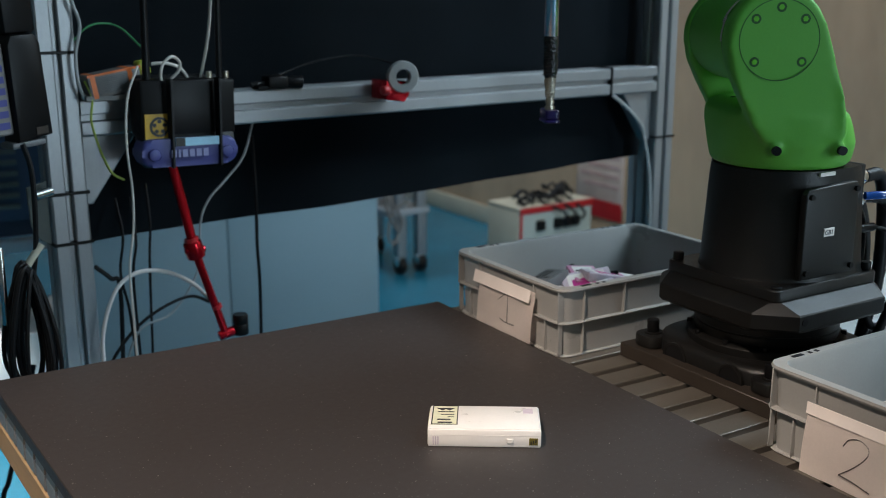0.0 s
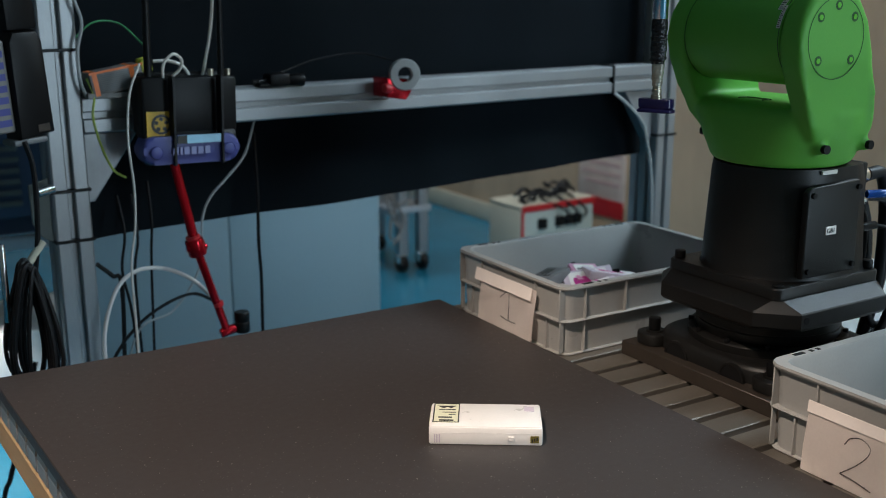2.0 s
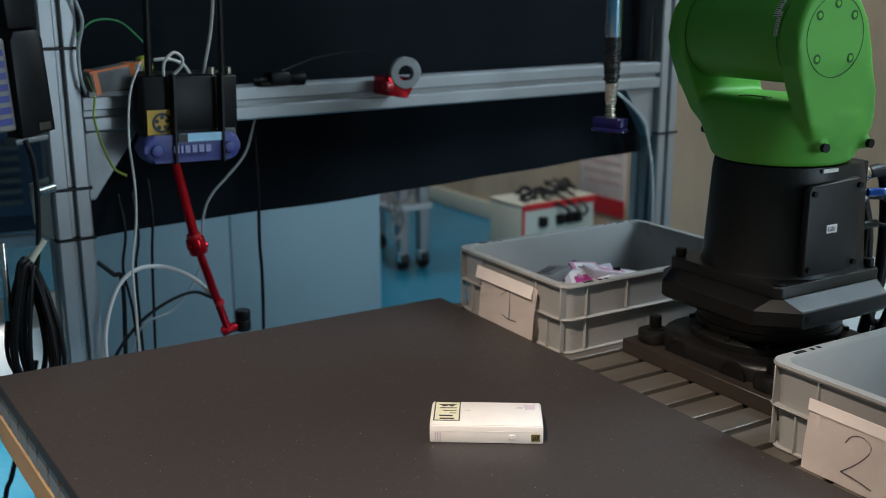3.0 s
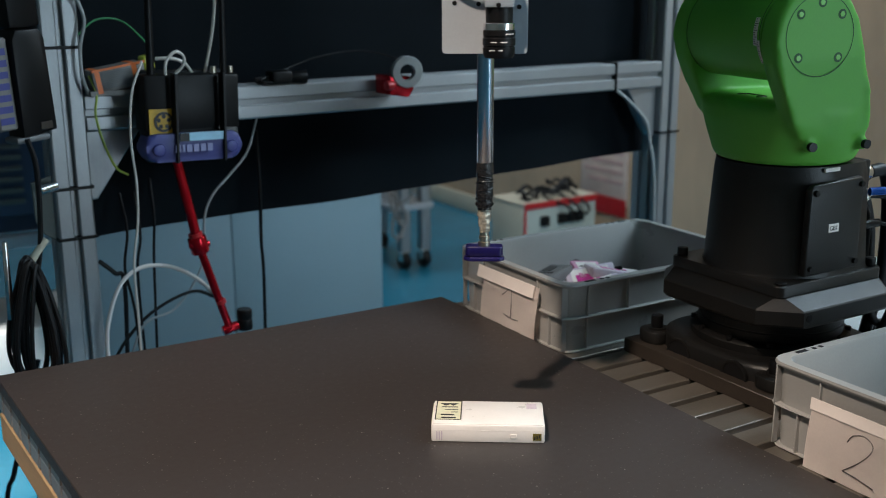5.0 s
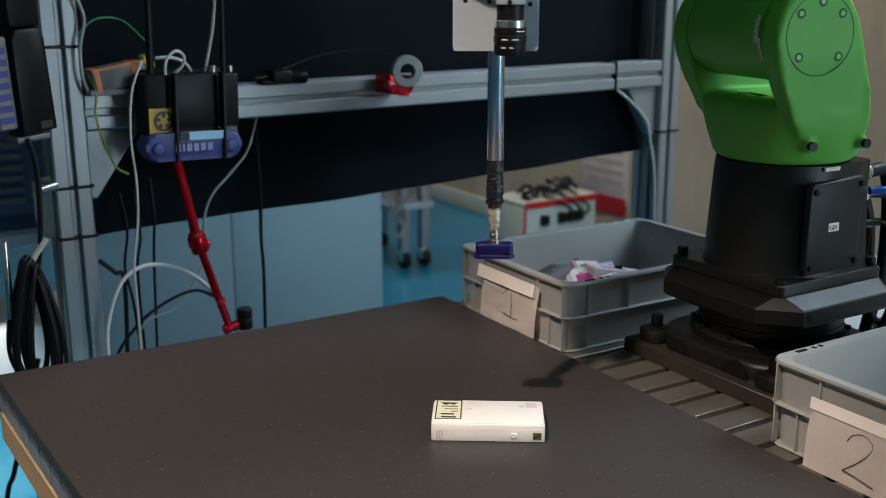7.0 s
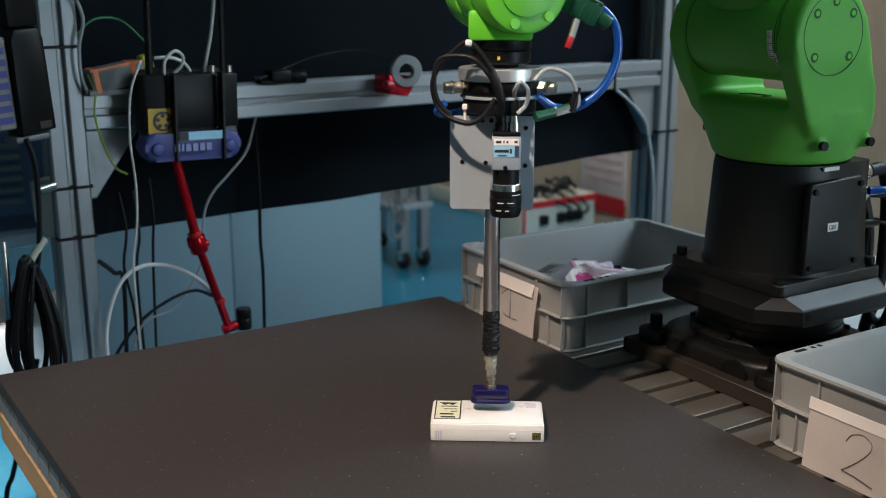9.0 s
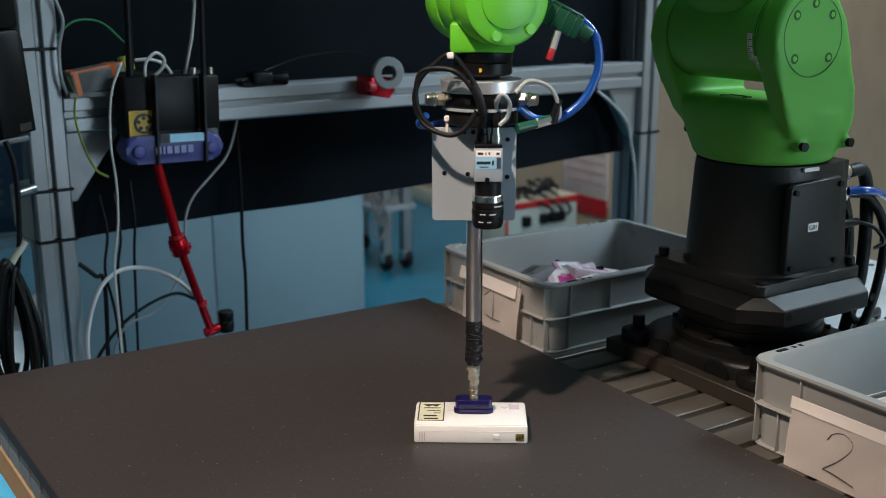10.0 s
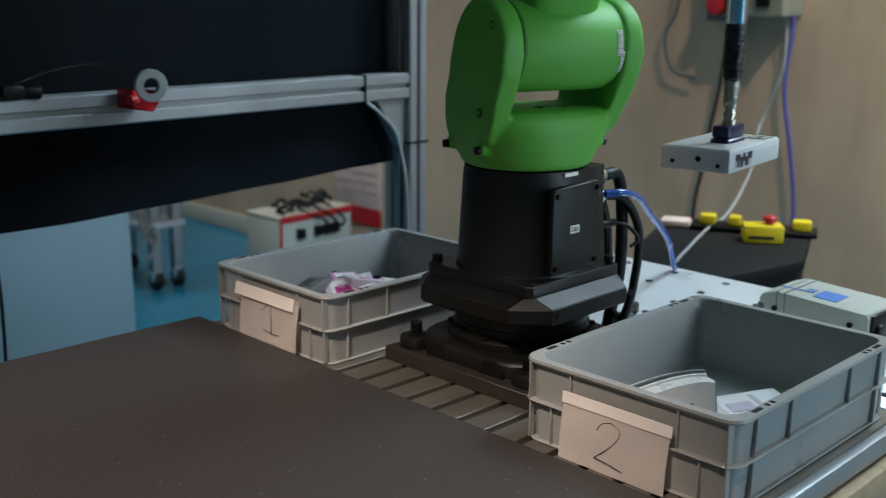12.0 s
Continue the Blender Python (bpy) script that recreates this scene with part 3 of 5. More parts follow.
def robot_base():
    # riser and foot
    part("riser_plate", one(box, (-0.145, -0.155, DECK), (0.17, 0.146, 0.0035), 0.001, 1), M_BRONZE, robot, "browned steel riser")
    bm = bmesh.new()
    loft(bm, [[bm.verts.new((x * k, y * k, z)) for x, y in ring_rows(0.252, 0.252, 0.075, 8)] for z, k in ((0.0035, 1), (0.020, 1), (0.0245, 0.985), (0.028, 0.94), (0.029, 0.86))])
    part("foot", bm, M_DARK, robot)
    for sx in (-1, 1):
        for sy in (-1, 1):
            lug = part("lug", one(prism, ring_rows(0.046, 0.046, 0.018, 5), 0.0035, 0.022, 0.003, 2, pose(sx * 0.112, sy * 0.112, 0)), M_DARK, robot)
            part("bolt", one(rod, (sx * 0.112, sy * 0.112, 0.022), (sx * 0.112, sy * 0.112, 0.043), 0.009, bevel=0.0015), M_BLACK, lug, "black socket bolt")
            part("washer", one(rod, (sx * 0.112, sy * 0.112, 0.0215), (sx * 0.112, sy * 0.112, 0.0245), 0.013), M_DARK, lug)
    # near-black discs give the shade inside the arched openings
    for s in (-0.055, 0.050):
        part("foot_arch", one(rod, (-0.1275, s, 0.0040), (-0.120, s, 0.0040), 0.0195, seg=24), M_BENCH, robot, "dark disc for a shaded arched opening")
        part("arch_lip", one(turned, [(0, 0.0195), (0, 0.0225), (0.004, 0.0225), (0.004, 0.0195)], 28, Matrix.Translation((-0.1285, s, 0.0040)) @ pose(0, 0, 0, 0, 90, 0), False), M_DARK, robot)
    part("sensor_flange", one(turned, [(0.028, 0.104), (0.0285, 0.110), (0.0395, 0.111), (0.0425, 0.108), (0.0435, 0.101)], 56), M_DARK, robot)
    for a in range(12, 372, 30):
        x, y = 0.1065 * math.cos(radians(a)), 0.1065 * math.sin(radians(a))
        part("flange_screw", one(rod, (x, y, 0.041), (x, y, 0.0475), 0.0042, seg=10, bevel=0.0008), M_BLACK, robot, "black socket screw")
    part("force_sensor", one(turned, [(0.043, 0.099), (0.046, 0.1005), (0.056, 0.1005), (0.0568, 0.0992), (0.0582, 0.0992), (0.059, 0.1005), (0.086, 0.1005)], 56), M_DARK, robot)
    # sensor cover: eight-sided, sloping shoulders
    def oct8(w, c):
        h = w / 2
        return [(h, -h + c), (h, h - c), (h - c, h), (-h + c, h), (-h, h - c), (-h, -h + c), (-h + c, -h), (h - c, -h)]
    bm = bmesh.new()
    loft(bm, [[bm.verts.new((x, y, z)) for x, y in oct8(w, c)] for w, c, z in ((0.226, 0.052, 0.076), (0.252, 0.044, 0.083), (0.257, 0.043, 0.087), (0.257, 0.043, 0.1055), (0.254, 0.042, 0.1075), (0.208, 0.011, 0.1195), (0.2, 0.011, 0.121))])
    part("sensor_cover", bm, M_DARK, robot, smooth=12)
    for x, y in ((0.095, -0.128), (-0.076, -0.128)):
        part("cover_hole", one(rod, (x, y, 0.097), (x, y - 0.0012, 0.097), 0.0052, seg=14), M_BLACK, robot, "dark screw hole")
    bm = bmesh.new()
    loft(bm, [[bm.verts.new((x * k, y * k, z)) for x, y in ring_rows(0.206, 0.206, 0.012, 4)] for z, k in ((0.121, 1), (0.134, 1), (0.136, 0.985))])
    part("base_flange", bm, M_DARK, robot)
    for sx in (-1, 1):
        for sy in (-1, 1):
            part("flange_bolt", one(rod, (sx * 0.090, sy * 0.090, 0.136), (sx * 0.090, sy * 0.090, 0.139 if sx + sy == -2 else 0.148), 0.0078, bevel=0.0015), M_BLACK, robot, "black socket bolt")
    # column: round front, squared back
    def column(r, back, z):
        pts = [(r * math.cos(radians(a)), r * math.sin(radians(a)), z) for a in range(80, 281, 10)]
        return pts + [(back * 0.6, -r * 0.98, z), (back - 0.006, -r * 0.94, z), (back, -r * 0.88, z), (back, r * 0.88, z), (back - 0.006, r * 0.94, z), (back * 0.6, r * 0.98, z)]
    bm = bmesh.new()
    loft(bm, [[bm.verts.new(p) for p in column(r, b, z)] for r, b, z in ((0.1, 0.085, 0.136), (0.098, 0.083, 0.142), (0.091, 0.078, 0.27), (0.089, 0.075, 0.284))])
    part("column", bm, M_DARK, robot)
    cover = part("side_cover", one(prism, [(-0.055, 0.142), (0.050, 0.142), (0.050, 0.262), (0.044, 0.268), (-0.048, 0.264), (-0.055, 0.258)], 0.088, 0.099, 0.003, 3, pose(0, 0, 0, 90, 0, 0)), M_DARK, robot)
    for x, z in ((-0.047, 0.152), (0.042, 0.152), (-0.047, 0.254), (0.042, 0.258)):
        part("screw", one(rod, (x, -0.098, z), (x, -0.103, z), 0.004, seg=14), M_BLACK, cover, "black screw")
    tag = part("tag", one(box, (-0.017, -0.1003, 0.198), (0.003, -0.0985, 0.209)), M_PAPER, cover, "white tag with dark lettering")
    letters("lettering", "GB1", 0.009, pose(-0.0155, -0.1006, 0.2005, 90, 0, 0), M_INK, tag)
    rear = part("connector_box", one(box, (0.070, -0.078, 0.15), (0.088, 0.06, 0.284), 0.003), M_DARK, robot)
    for y, z in ((-0.06, 0.262), (-0.06, 0.232), (-0.02, 0.262), (-0.02, 0.232)):
        part("connector_plate", one(box, (0.0875, y - 0.014, z - 0.0155), (0.09, y + 0.014, z + 0.0155), 0.001, 1), M_CHROME, rear, "bright connector plate")
        part("connector", one(rod, (0.088, y, z), (0.104, y, z), 0.0125, bevel=0.002), M_CHROME, rear, "round metal connector")
    part("stub", one(rod, (0.088, -0.072, 0.19), (0.124, -0.072, 0.19), 0.006, bevel=0.001), M_BLACK, rear)
    part("name_strip", one(box, (-0.022, -0.0912, 0.2775), (0.007, -0.0885, 0.2825)), M_PAPER, robot, "small pale name strip")


def letters(name, text, size, at, material, parent):
    cu = bpy.data.curves.new(name, "FONT")
    cu.body, cu.size, cu.extrude = text, size, 0.0002
    tmp = bpy.data.objects.new(name, cu)
    scene.collection.objects.link(tmp)
    bpy.context.view_layer.update()
    me = bpy.data.meshes.new_from_object(tmp.evaluated_get(bpy.context.evaluated_depsgraph_get()))
    bpy.data.objects.remove(tmp)
    me.materials.clear()
    me.materials.append(material)
    ob = new(name, me)
    ob.parent, ob.matrix_basis = parent, at
    return ob


robot_base()


def superring(fx, bx, hy, z, p=2.6, n=48):
    """A rounded outline with different reach ahead (fx) and behind (bx), half width hy."""
    out = []
    for i in range(n):
        a = 2 * math.pi * i / n
        c, s = math.cos(a), math.sin(a)
        x = math.copysign(abs(c) ** (2 / p), c) * (fx if c > 0 else bx)
        out.append((x, math.copysign(abs(s) ** (2 / p), s) * hy, z))
    return out


def turret():
    """The swivelling shoulder: x points ahead, y sideways, z from the table."""
    bm = bmesh.new()
    loft(bm, [[bm.verts.new(p) for p in superring(*row)] for row in (
        (0.087, 0.087, 0.087, 0.2855, 2.05), (0.0925, 0.0925, 0.0925, 0.290, 2.1), (0.094, 0.094, 0.096, 0.300, 2.2), (0.096, 0.093, 0.104, 0.318, 2.4),
        (0.098, 0.083, 0.109, 0.34, 2.7), (0.096, 0.072, 0.112, 0.358, 3.0), (0.086, 0.058, 0.106, 0.367, 3.0), (0.068, 0.036, 0.096, 0.371, 3.0))])
    # two cheeks that carry the hub
    cx, cz = J2_OUT, J2_UP
    prof = []
    for a in range(-8, 165, 12):
        c, q = math.cos(radians(a)), math.sin(radians(a))
        prof.append((cx + (0.064 if c > 0 else 0.062) * c, cz + 0.066 * q))
    prof += [(-0.024, 0.43), (-0.040, 0.385), (-0.050, 0.352), (-0.052, 0.335), (-0.045, 0.322), (0.055, 0.322), (0.072, 0.345), (0.092, 0.385), (0.109, 0.42)]
    for s in (-1, 1):
        b2 = bmesh.new()
        m = Matrix(((1, 0, 0, 0), (0, 0, -s, 0), (0, 1, 0, 0), (0, 0, 0, 1)))
        prism(b2, prof, -0.118, -0.083, 0.0075, 3, m)
        for v in b2.verts:            # the cheeks draw in towards the foot
            if v.co.z < 0.42 and abs(v.co.y) > 0.1:
                k = (0.42 - v.co.z) / 0.114
                v.co.y *= 1 - 0.16 * k * k
        me = bpy.data.meshes.new("cheek")
        b2.to_mesh(me)
        b2.free()
        bm.from_mesh(me)
        bpy.data.meshes.remove(me)
        for bx, bz in ((-0.040, 0.315), (0.036, 0.315)):
            rod(bm, (bx, s * 0.06, bz), (bx * 1.12, s * 0.107, bz), 0.0115, 0.0085, 20, 0.001)
    base = part("shoulder", bm, M_GREEN, robot, "green swivelling shoulder")
    rm = base.modifiers.new("blend", "REMESH")
    rm.mode, rm.voxel_size, rm.use_smooth_shade = "VOXEL", 0.0028, True
    sm = base.modifiers.new("ease", "SMOOTH")
    sm.factor, sm.iterations = 0.5, 16
    for s in (-1, 1):
        y = s * 0.1174
        bm = bmesh.new()
        turned(bm, [(0, 0.0505), (0.0009, 0.0505), (0.0009, 0.0495), (0, 0.0495)], 48, Matrix.Translation((cx, y, cz)) @ pose(0, 0, 0, -90 * s, 0, 0), False)
        if s > 0:
            part("cover_seam", bm, M_SEAM, base, "thin round seam")
            spots = [(cx + 0.040 * math.cos(radians(a)), cz + 0.040 * math.sin(radians(a))) for a in (40, 90, 140, 222, 318)]
        else:
            bm.free()
            spots = [(0.085, 0.484), (0.055, 0.368)]
        for bx, bz in spots:
            well = part("bolt_well", one(rod, (bx, y - s * 0.001, bz), (bx, y + s * 0.0008, bz), 0.0062, seg=16), M_SEAM, base)
            part("bolt_head", one(rod, (bx, y, bz), (bx, y + s * 0.0014, bz), 0.0036, seg=6), M_GREEN2, well)
        for bx, bz in ((-0.040, 0.315), (0.036, 0.315)):
            part("boss_bolt", one(rod, (bx * 1.10, s * 0.101, bz), (bx * 1.12, s * 0.1115, bz), 0.006, seg=16), M_BLACK, base, "black socket bolt")
    for a, b in (((0.048, -0.022, 0.367), (0.0505, 0.022, 0.3725)), ((0.051, -0.022, 0.367), (0.066, -0.0195, 0.3725)), ((0.051, 0.0195, 0.367), (0.066, 0.022, 0.3725))):
        part("moulded_rib", one(box, a, b, 0.001, 1), M_SEAM, base, "dark moulded rib")
    return base


def upper_arm():
    """About the shoulder axis: hub between the cheeks and the link that rises from it; z along the link."""
    bm = bmesh.new()
    rod(bm, (0, -0.0835, 0), (0, 0.0835, 0), 0.0618, seg=72, bevel=0.0012)
    loft(bm, [[bm.verts.new((x, y, z)) for x, y, z in superring(f, b, w, zz, 2.7)] for f, b, w, zz in (
        (0.026, 0.045, 0.058, 0.02), (0.030, 0.050, 0.058, 0.08), (0.046, 0.056, 0.064, 0.16), (0.050, 0.050, 0.062, 0.26), (0.055, 0.055, 0.066, 0.33), (0.042, 0.042, 0.055, 0.375), (0.02, 0.02, 0.03, 0.388))])
    arm = part("upper_arm", bm, M_GREEN, robot, "green upper arm link")
    for s in (-1, 1):
        part("hub_seam", one(turned, [(0, 0.0622), (0.0014, 0.0622)], 72, pose(0, s * 0.0815 + 0.0007, 0, 90, 0, 0), False), M_SEAM, arm, "thin dark seam round the hub")
    for a0, a1, y, w in ((8, 40, 0.0735, 0.0085), (-14, 14, 0.0795, 0.006)):
        bm = bmesh.new()
        rows = []
        for k in range(9):
            a = radians(a0 + (a1 - a0) * k / 8)
            rows.append([bm.verts.new((0.0626 * math.cos(a), y + d * w / 2, 0.0626 * math.sin(a))) for d in (-1, 1)])
        for p, q in zip(rows, rows[1:]):
            bm.faces.new((p[0], p[1], q[1], q[0]))
        strip = part("scale_label", bm, M_PAPER, arm, "white graduated scale label")
        for k in range(12):
            a = radians(a0 + 2 + (a1 - a0 - 4) * k / 11)
            part("tick", one(box, (0.0622, y - w / 2 + 0.001, -0.0004), (0.0630, y + (w / 2 - 0.001 if k % 3 == 0 else 0), 0.0004), 0, 1, Matrix.Rotation(-a, 4, "Y")), M_INK, strip)
    return arm


def forearm():
    """From the elbow (origin) along x to the wrist."""
    # mostly unseen; girth made wide so that it shades the shoulder
    bm = bmesh.new()
    rod(bm, (0, -0.095, 0), (0, 0.095, 0), 0.085, seg=40, bevel=0.012)
    q = pose(0, 0, 0, 0, 90, 0)
    turned(bm, [(0.0, 0.084), (0.08, 0.083), (0.16, 0.072), (0.25, 0.056), (0.29, 0.047), (0.30, 0.044)], 36, q)
    return part("forearm", bm, M_GREEN2, robot, "bright green forearm")


def wrist():
    """Wrist joint; origin on the joint's centre, z up, -y towards the tool's camera side."""
    bm = bmesh.new()
    m = pose(0, 0, 0, 0, 0, 24)
    for lo, hi, r in ((-0.058, -0.012, 0.049), (-0.010, 0.030, 0.047), (0.032, 0.062, 0.048)):
        b2 = bmesh.new()
        rod(b2, m @ Vector((0.011, lo, 0.012)), m @ Vector((0.011, hi, 0.012)), r, seg=44, bevel=0.005)
        me = bpy.data.meshes.new("tmp")
        b2.to_mesh(me)
        b2.free()
        bm.from_mesh(me)
        bpy.data.meshes.remove(me)
    box(bm, (-0.0275, -0.034, -0.044), (0.0415, 0.034, -0.012), 0.004)
    w = part("wrist", bm, M_GREEN2, robot, "bright green wrist housing")
    cap = part("end_cap", one(rod, m @ Vector((0.011, -0.0575, 0.012)), m @ Vector((0.011, -0.0605, 0.012)), 0.031, seg=40, bevel=0.001), M_GREEN2, w)
    for a in (30, 150, 250, 310):
        c = Vector((0.011 + 0.040 * math.cos(radians(a)), -0.057, 0.012 + 0.040 * math.sin(radians(a))))
        part("bolt", one(rod, m @ c, m @ (c + Vector((0, -0.004, 0))), 0.0055, seg=8), M_GREEN2, w)
    part("flange", one(turned, [(-0.0735, 0.020), (-0.0692, 0.021), (-0.069, 0.032), (-0.067, 0.0338), (-0.056, 0.0338), (-0.055, 0.0320), (-0.053, 0.0338), (-0.0445, 0.0345)], 44, Matrix.Translation((0.007, 0, 0))), M_BLACK, w, "black wrist flange")
    part("mark", one(box, (0.004, -0.0350, -0.064), (0.0068, -0.0330, -0.06)), M_YELLOW, w, "small yellow mark")
    part("side_mark", one(box, m @ Vector((-0.026, -0.02, 0.046)), m @ Vector((-0.022, 0.0, 0.056)), 0.0), M_INK, w)
    return w


def suction_tool():
    """Everything below the wrist flange: origin at the suction lip, z up, camera on the -y side."""
    tool = part("suction_tool", one(turned, [(0.380, 0.0447), (0.381, 0.0457), (0.3925, 0.0457), (0.3935, 0.0447)], 56, Matrix.Translation((0.007, 0, 0))), M_RING, robot, "suction tool with machine camera")
    part("adapter_ring", one(turned, [(0.364, 0.0415), (0.366, 0.0432), (0.378, 0.0437), (0.3798, 0.0425)], 48, Matrix.Translation((0.007, 0, 0))), M_BLACK, tool, "black adapter ring")
    part("spacer_ring", one(turned, [(0.3605, 0.0430), (0.361, 0.0437), (0.3632, 0.0437), (0.3636, 0.0430)], 48, Matrix.Translation((0.007, 0, 0))), M_SHEET, tool, "thin bright ring")
    part("mount_ring", one(turned, [(0.3445, 0.0385), (0.3460, 0.0405), (0.3585, 0.0405), (0.3603, 0.0395)], 48, Matrix.Translation((0.007, 0, 0))), M_BLACK, tool, "black mount ring")
    for k, a in enumerate((200, 250, 290, 340)):
        x, y = 0.0437 * math.cos(radians(a)), 0.0437 * math.sin(radians(a))
        part("ring_screw", one(rod, (0.007 + x * 0.95, y * 0.95, 0.372), (0.007 + x * 1.008, y * 1.008, 0.372), 0.0034, seg=12), M_RUBBER, tool)
    for s in (-1, 1):
        fit = part("air_fitting", one(rod, (0.007 + s * 0.041, -0.012, 0.372), (0.007 + s * 0.049, -0.0145, 0.372), 0.0072, seg=6), M_BRASS, tool, "brass air fitting")
        part("nut", one(rod, (0.007 + s * 0.0515, -0.0152, 0.372), (0.007 + s * 0.0535, -0.0158, 0.372), 0.0076, seg=20), M_CHROME, fit)
        part("collar", one(rod, (0.007 + s * 0.049, -0.0145, 0.372), (0.007 + s * 0.061, -0.0185, 0.372), 0.0066, bevel=0.0012), M_BRASS, fit)
    # pole, tape, clear sealing, lip
    part("pole", one(turned, [(0.113, 0.0088), (0.114, 0.0095), (0.345, 0.0095)], 32), M_POLE, tool, "polished steel pole")
    bm = bmesh.new()
    rnd = random.Random(4)
    turned(bm, [(0.059 + 0.0028 * k, 0.0090 + 0.0013 * rnd.random() - 0.0012 * (k < 2)) for k in range(21)], 24)
    part("tape_wrap", bm, M_TAPE, tool, "wrinkled black tape")
    for k in range(5):
        zz = 0.064 + 0.008 * k + 0.002 * rnd.random()
        part("wire_turn", one(tube, [(0.0102 * math.cos(t), 0.0102 * math.sin(t), zz + 0.003 * math.sin(t + k)) for t in [i * math.pi / 4 for i in range(9)]], 0.0007, 5, 3), M_TAPE, tool, "thin wrinkle in the tape")
    bm = bmesh.new()
    rows = []
    for k in range(16):          # crumpled turns of tape
        f = k / 15
        rows.append([bm.verts.new(((0.0052 + 0.0018 * f + 0.0020 * rnd.random()) * math.cos(q) + 0.0007 * math.sin(3.1 * k), (0.0052 + 0.0018 * f + 0.0020 * rnd.random()) * math.sin(q), 0.032 + 0.029 * f + 0.0008 * rnd.random()))
                     for q in [2 * math.pi * i / 14 for i in range(14)]])
    loft(bm, rows)
    part("sealing", bm, M_CLEAR, tool, "cloudy sealing tape")
    part("nipple", one(turned, [(0.014, 0.0066), (0.018, 0.0068), (0.0205, 0.0068), (0.021, 0.0050), (0.0235, 0.0050), (0.024, 0.0062), (0.0275, 0.0062), (0.028, 0.0052), (0.034, 0.0052)], 20), M_BRASS, tool, "nickel nipple")
    bm = bmesh.new()
    loft(bm, [[bm.verts.new((x, y, z)) for x, y in ring_rows(a, b, r, 6)] for a, b, r, z in (
        (0.046, 0.0205, 0.008, -0.0008), (0.0475, 0.022, 0.008, 0.0), (0.047, 0.0215, 0.008, 0.0022), (0.0415, 0.0165, 0.0065, 0.0042), (0.0435, 0.0185, 0.006, 0.0056), (0.0435, 0.0185, 0.005, 0.0148), (0.042, 0.017, 0.005, 0.016))])
    part("suction_cup", bm, M_NAVY, tool, "navy rubber suction cup")
    # camera plate
    plate = part("camera_plate", one(prism, ring_rows(0.0935, 0.105, 0.004, 4), -0.001, 0.001, 0.0003, 1, Matrix.Translation((-0.001, -0.0135, 0.2885)) @ pose(0, 0, 0, 90, 0, 0)), M_SHEET, tool, "satin aluminium plate")
    for x, z in ((-0.034, 0.290), (-0.008, 0.289), (-0.012, 0.336), (-0.002, 0.336), (0.036, 0.328), (0.036, 0.286)):
        part("plate_hole", one(rod, (x, -0.0138, z), (x, -0.0152, z), 0.0026, seg=14), M_BLACK, plate, "dark round hole")
    part("cable_tie", one(box, (-0.0325, -0.0170, 0.332), (-0.0295, -0.0148, 0.351), 0.0006, 1), M_PAPER, plate, "white cable tie")
    part("tie_head", one(box, (-0.0340, -0.0195, 0.348), (-0.0280, -0.0148, 0.3545), 0.001, 1), M_PAPER, plate, "white cable tie head")
    camb = part("machine_camera", one(box, (-0.001, -0.046, 0.2862), (0.030, -0.0152, 0.3225), 0.0012), M_SHEET, tool, "small metal machine camera")
    part("sticker", one(box, (0.001, -0.0466, 0.3135), (0.028, -0.0459, 0.3205)), M_PAPER, camb, "white printed sticker")
    for a, b in ((0.003, 0.009), (0.011, 0.0125), (0.0145, 0.0165), (0.023, 0.0265)):
        part("sticker_print", one(box, (a, -0.0469, 0.3157), (b, -0.0464, 0.3183)), M_INK, camb)
    blue = part("blue_sticker", one(box, (0.001, -0.0466, 0.3005), (0.028, -0.0459, 0.3130)), M_PALE, camb, "pale blue sticker")
    for a, b, lo, hi, mm in ((0.002, 0.017, 0.3055, 0.3085, M_INK), (0.0235, 0.028, 0.3008, 0.3127, M_MACHINE), (0.005, 0.015, 0.3018, 0.3030, M_MACHINE), (0.0185, 0.0205, 0.3045, 0.3095, M_INK)):
        part("sticker_print", one(box, (a, -0.0469, lo), (b, -0.0464, hi)), mm, blue)
    part("mount_screw", one(rod, (0.0135, -0.0455, 0.2885), (0.0135, -0.0475, 0.2885), 0.0026, seg=12), M_BLACK, camb, "black screw")
    part("camera_top", one(box, (-0.0005, -0.0455, 0.3227), (0.0295, -0.0157, 0.327), 0.001), M_BLACK, camb)
    lensm = Matrix.Translation((0.0145, -0.0305, 0.0048))
    part("lens_mount", one(turned, [(0.265, 0.0145), (0.2812, 0.0148)], 32, lensm), M_BLACK, tool, "black lens mount")
    part("lens_ring", one(turned, [(0.257, 0.0165), (0.2577, 0.0172), (0.2643, 0.0172), (0.265, 0.0165)], 36, lensm), M_CHROME, tool, "bright lens ring")
    lens = part("lens", one(turned, [(0.229, 0.0135), (0.228, 0.0155), (0.2325, 0.0172), (0.239, 0.0176), (0.2395, 0.0165), (0.241, 0.0165), (0.2415, 0.0178), (0.249, 0.0178), (0.2495, 0.0168), (0.251, 0.0168), (0.2515, 0.0174), (0.2569, 0.0174)], 40, lensm), M_BLACK, tool, "black camera lens")
    for z, a0, a1 in ((0.2535, 292, 330), (0.245, 240, 262), (0.245, 275, 300), (0.2365, 235, 255), (0.2365, 268, 282)):
        bm = bmesh.new()
        rows = [[bm.verts.new((0.0145 + 0.01795 * math.cos(radians(a)), -0.0305 + 0.01795 * math.sin(radians(a)), z + 0.0048 + d)) for d in (-0.0004, 0.0004)] for a in np.linspace(a0, a1, 5)]
        for p, q in zip(rows, rows[1:]):
            bm.faces.new((p[0], p[1], q[1], q[0]))
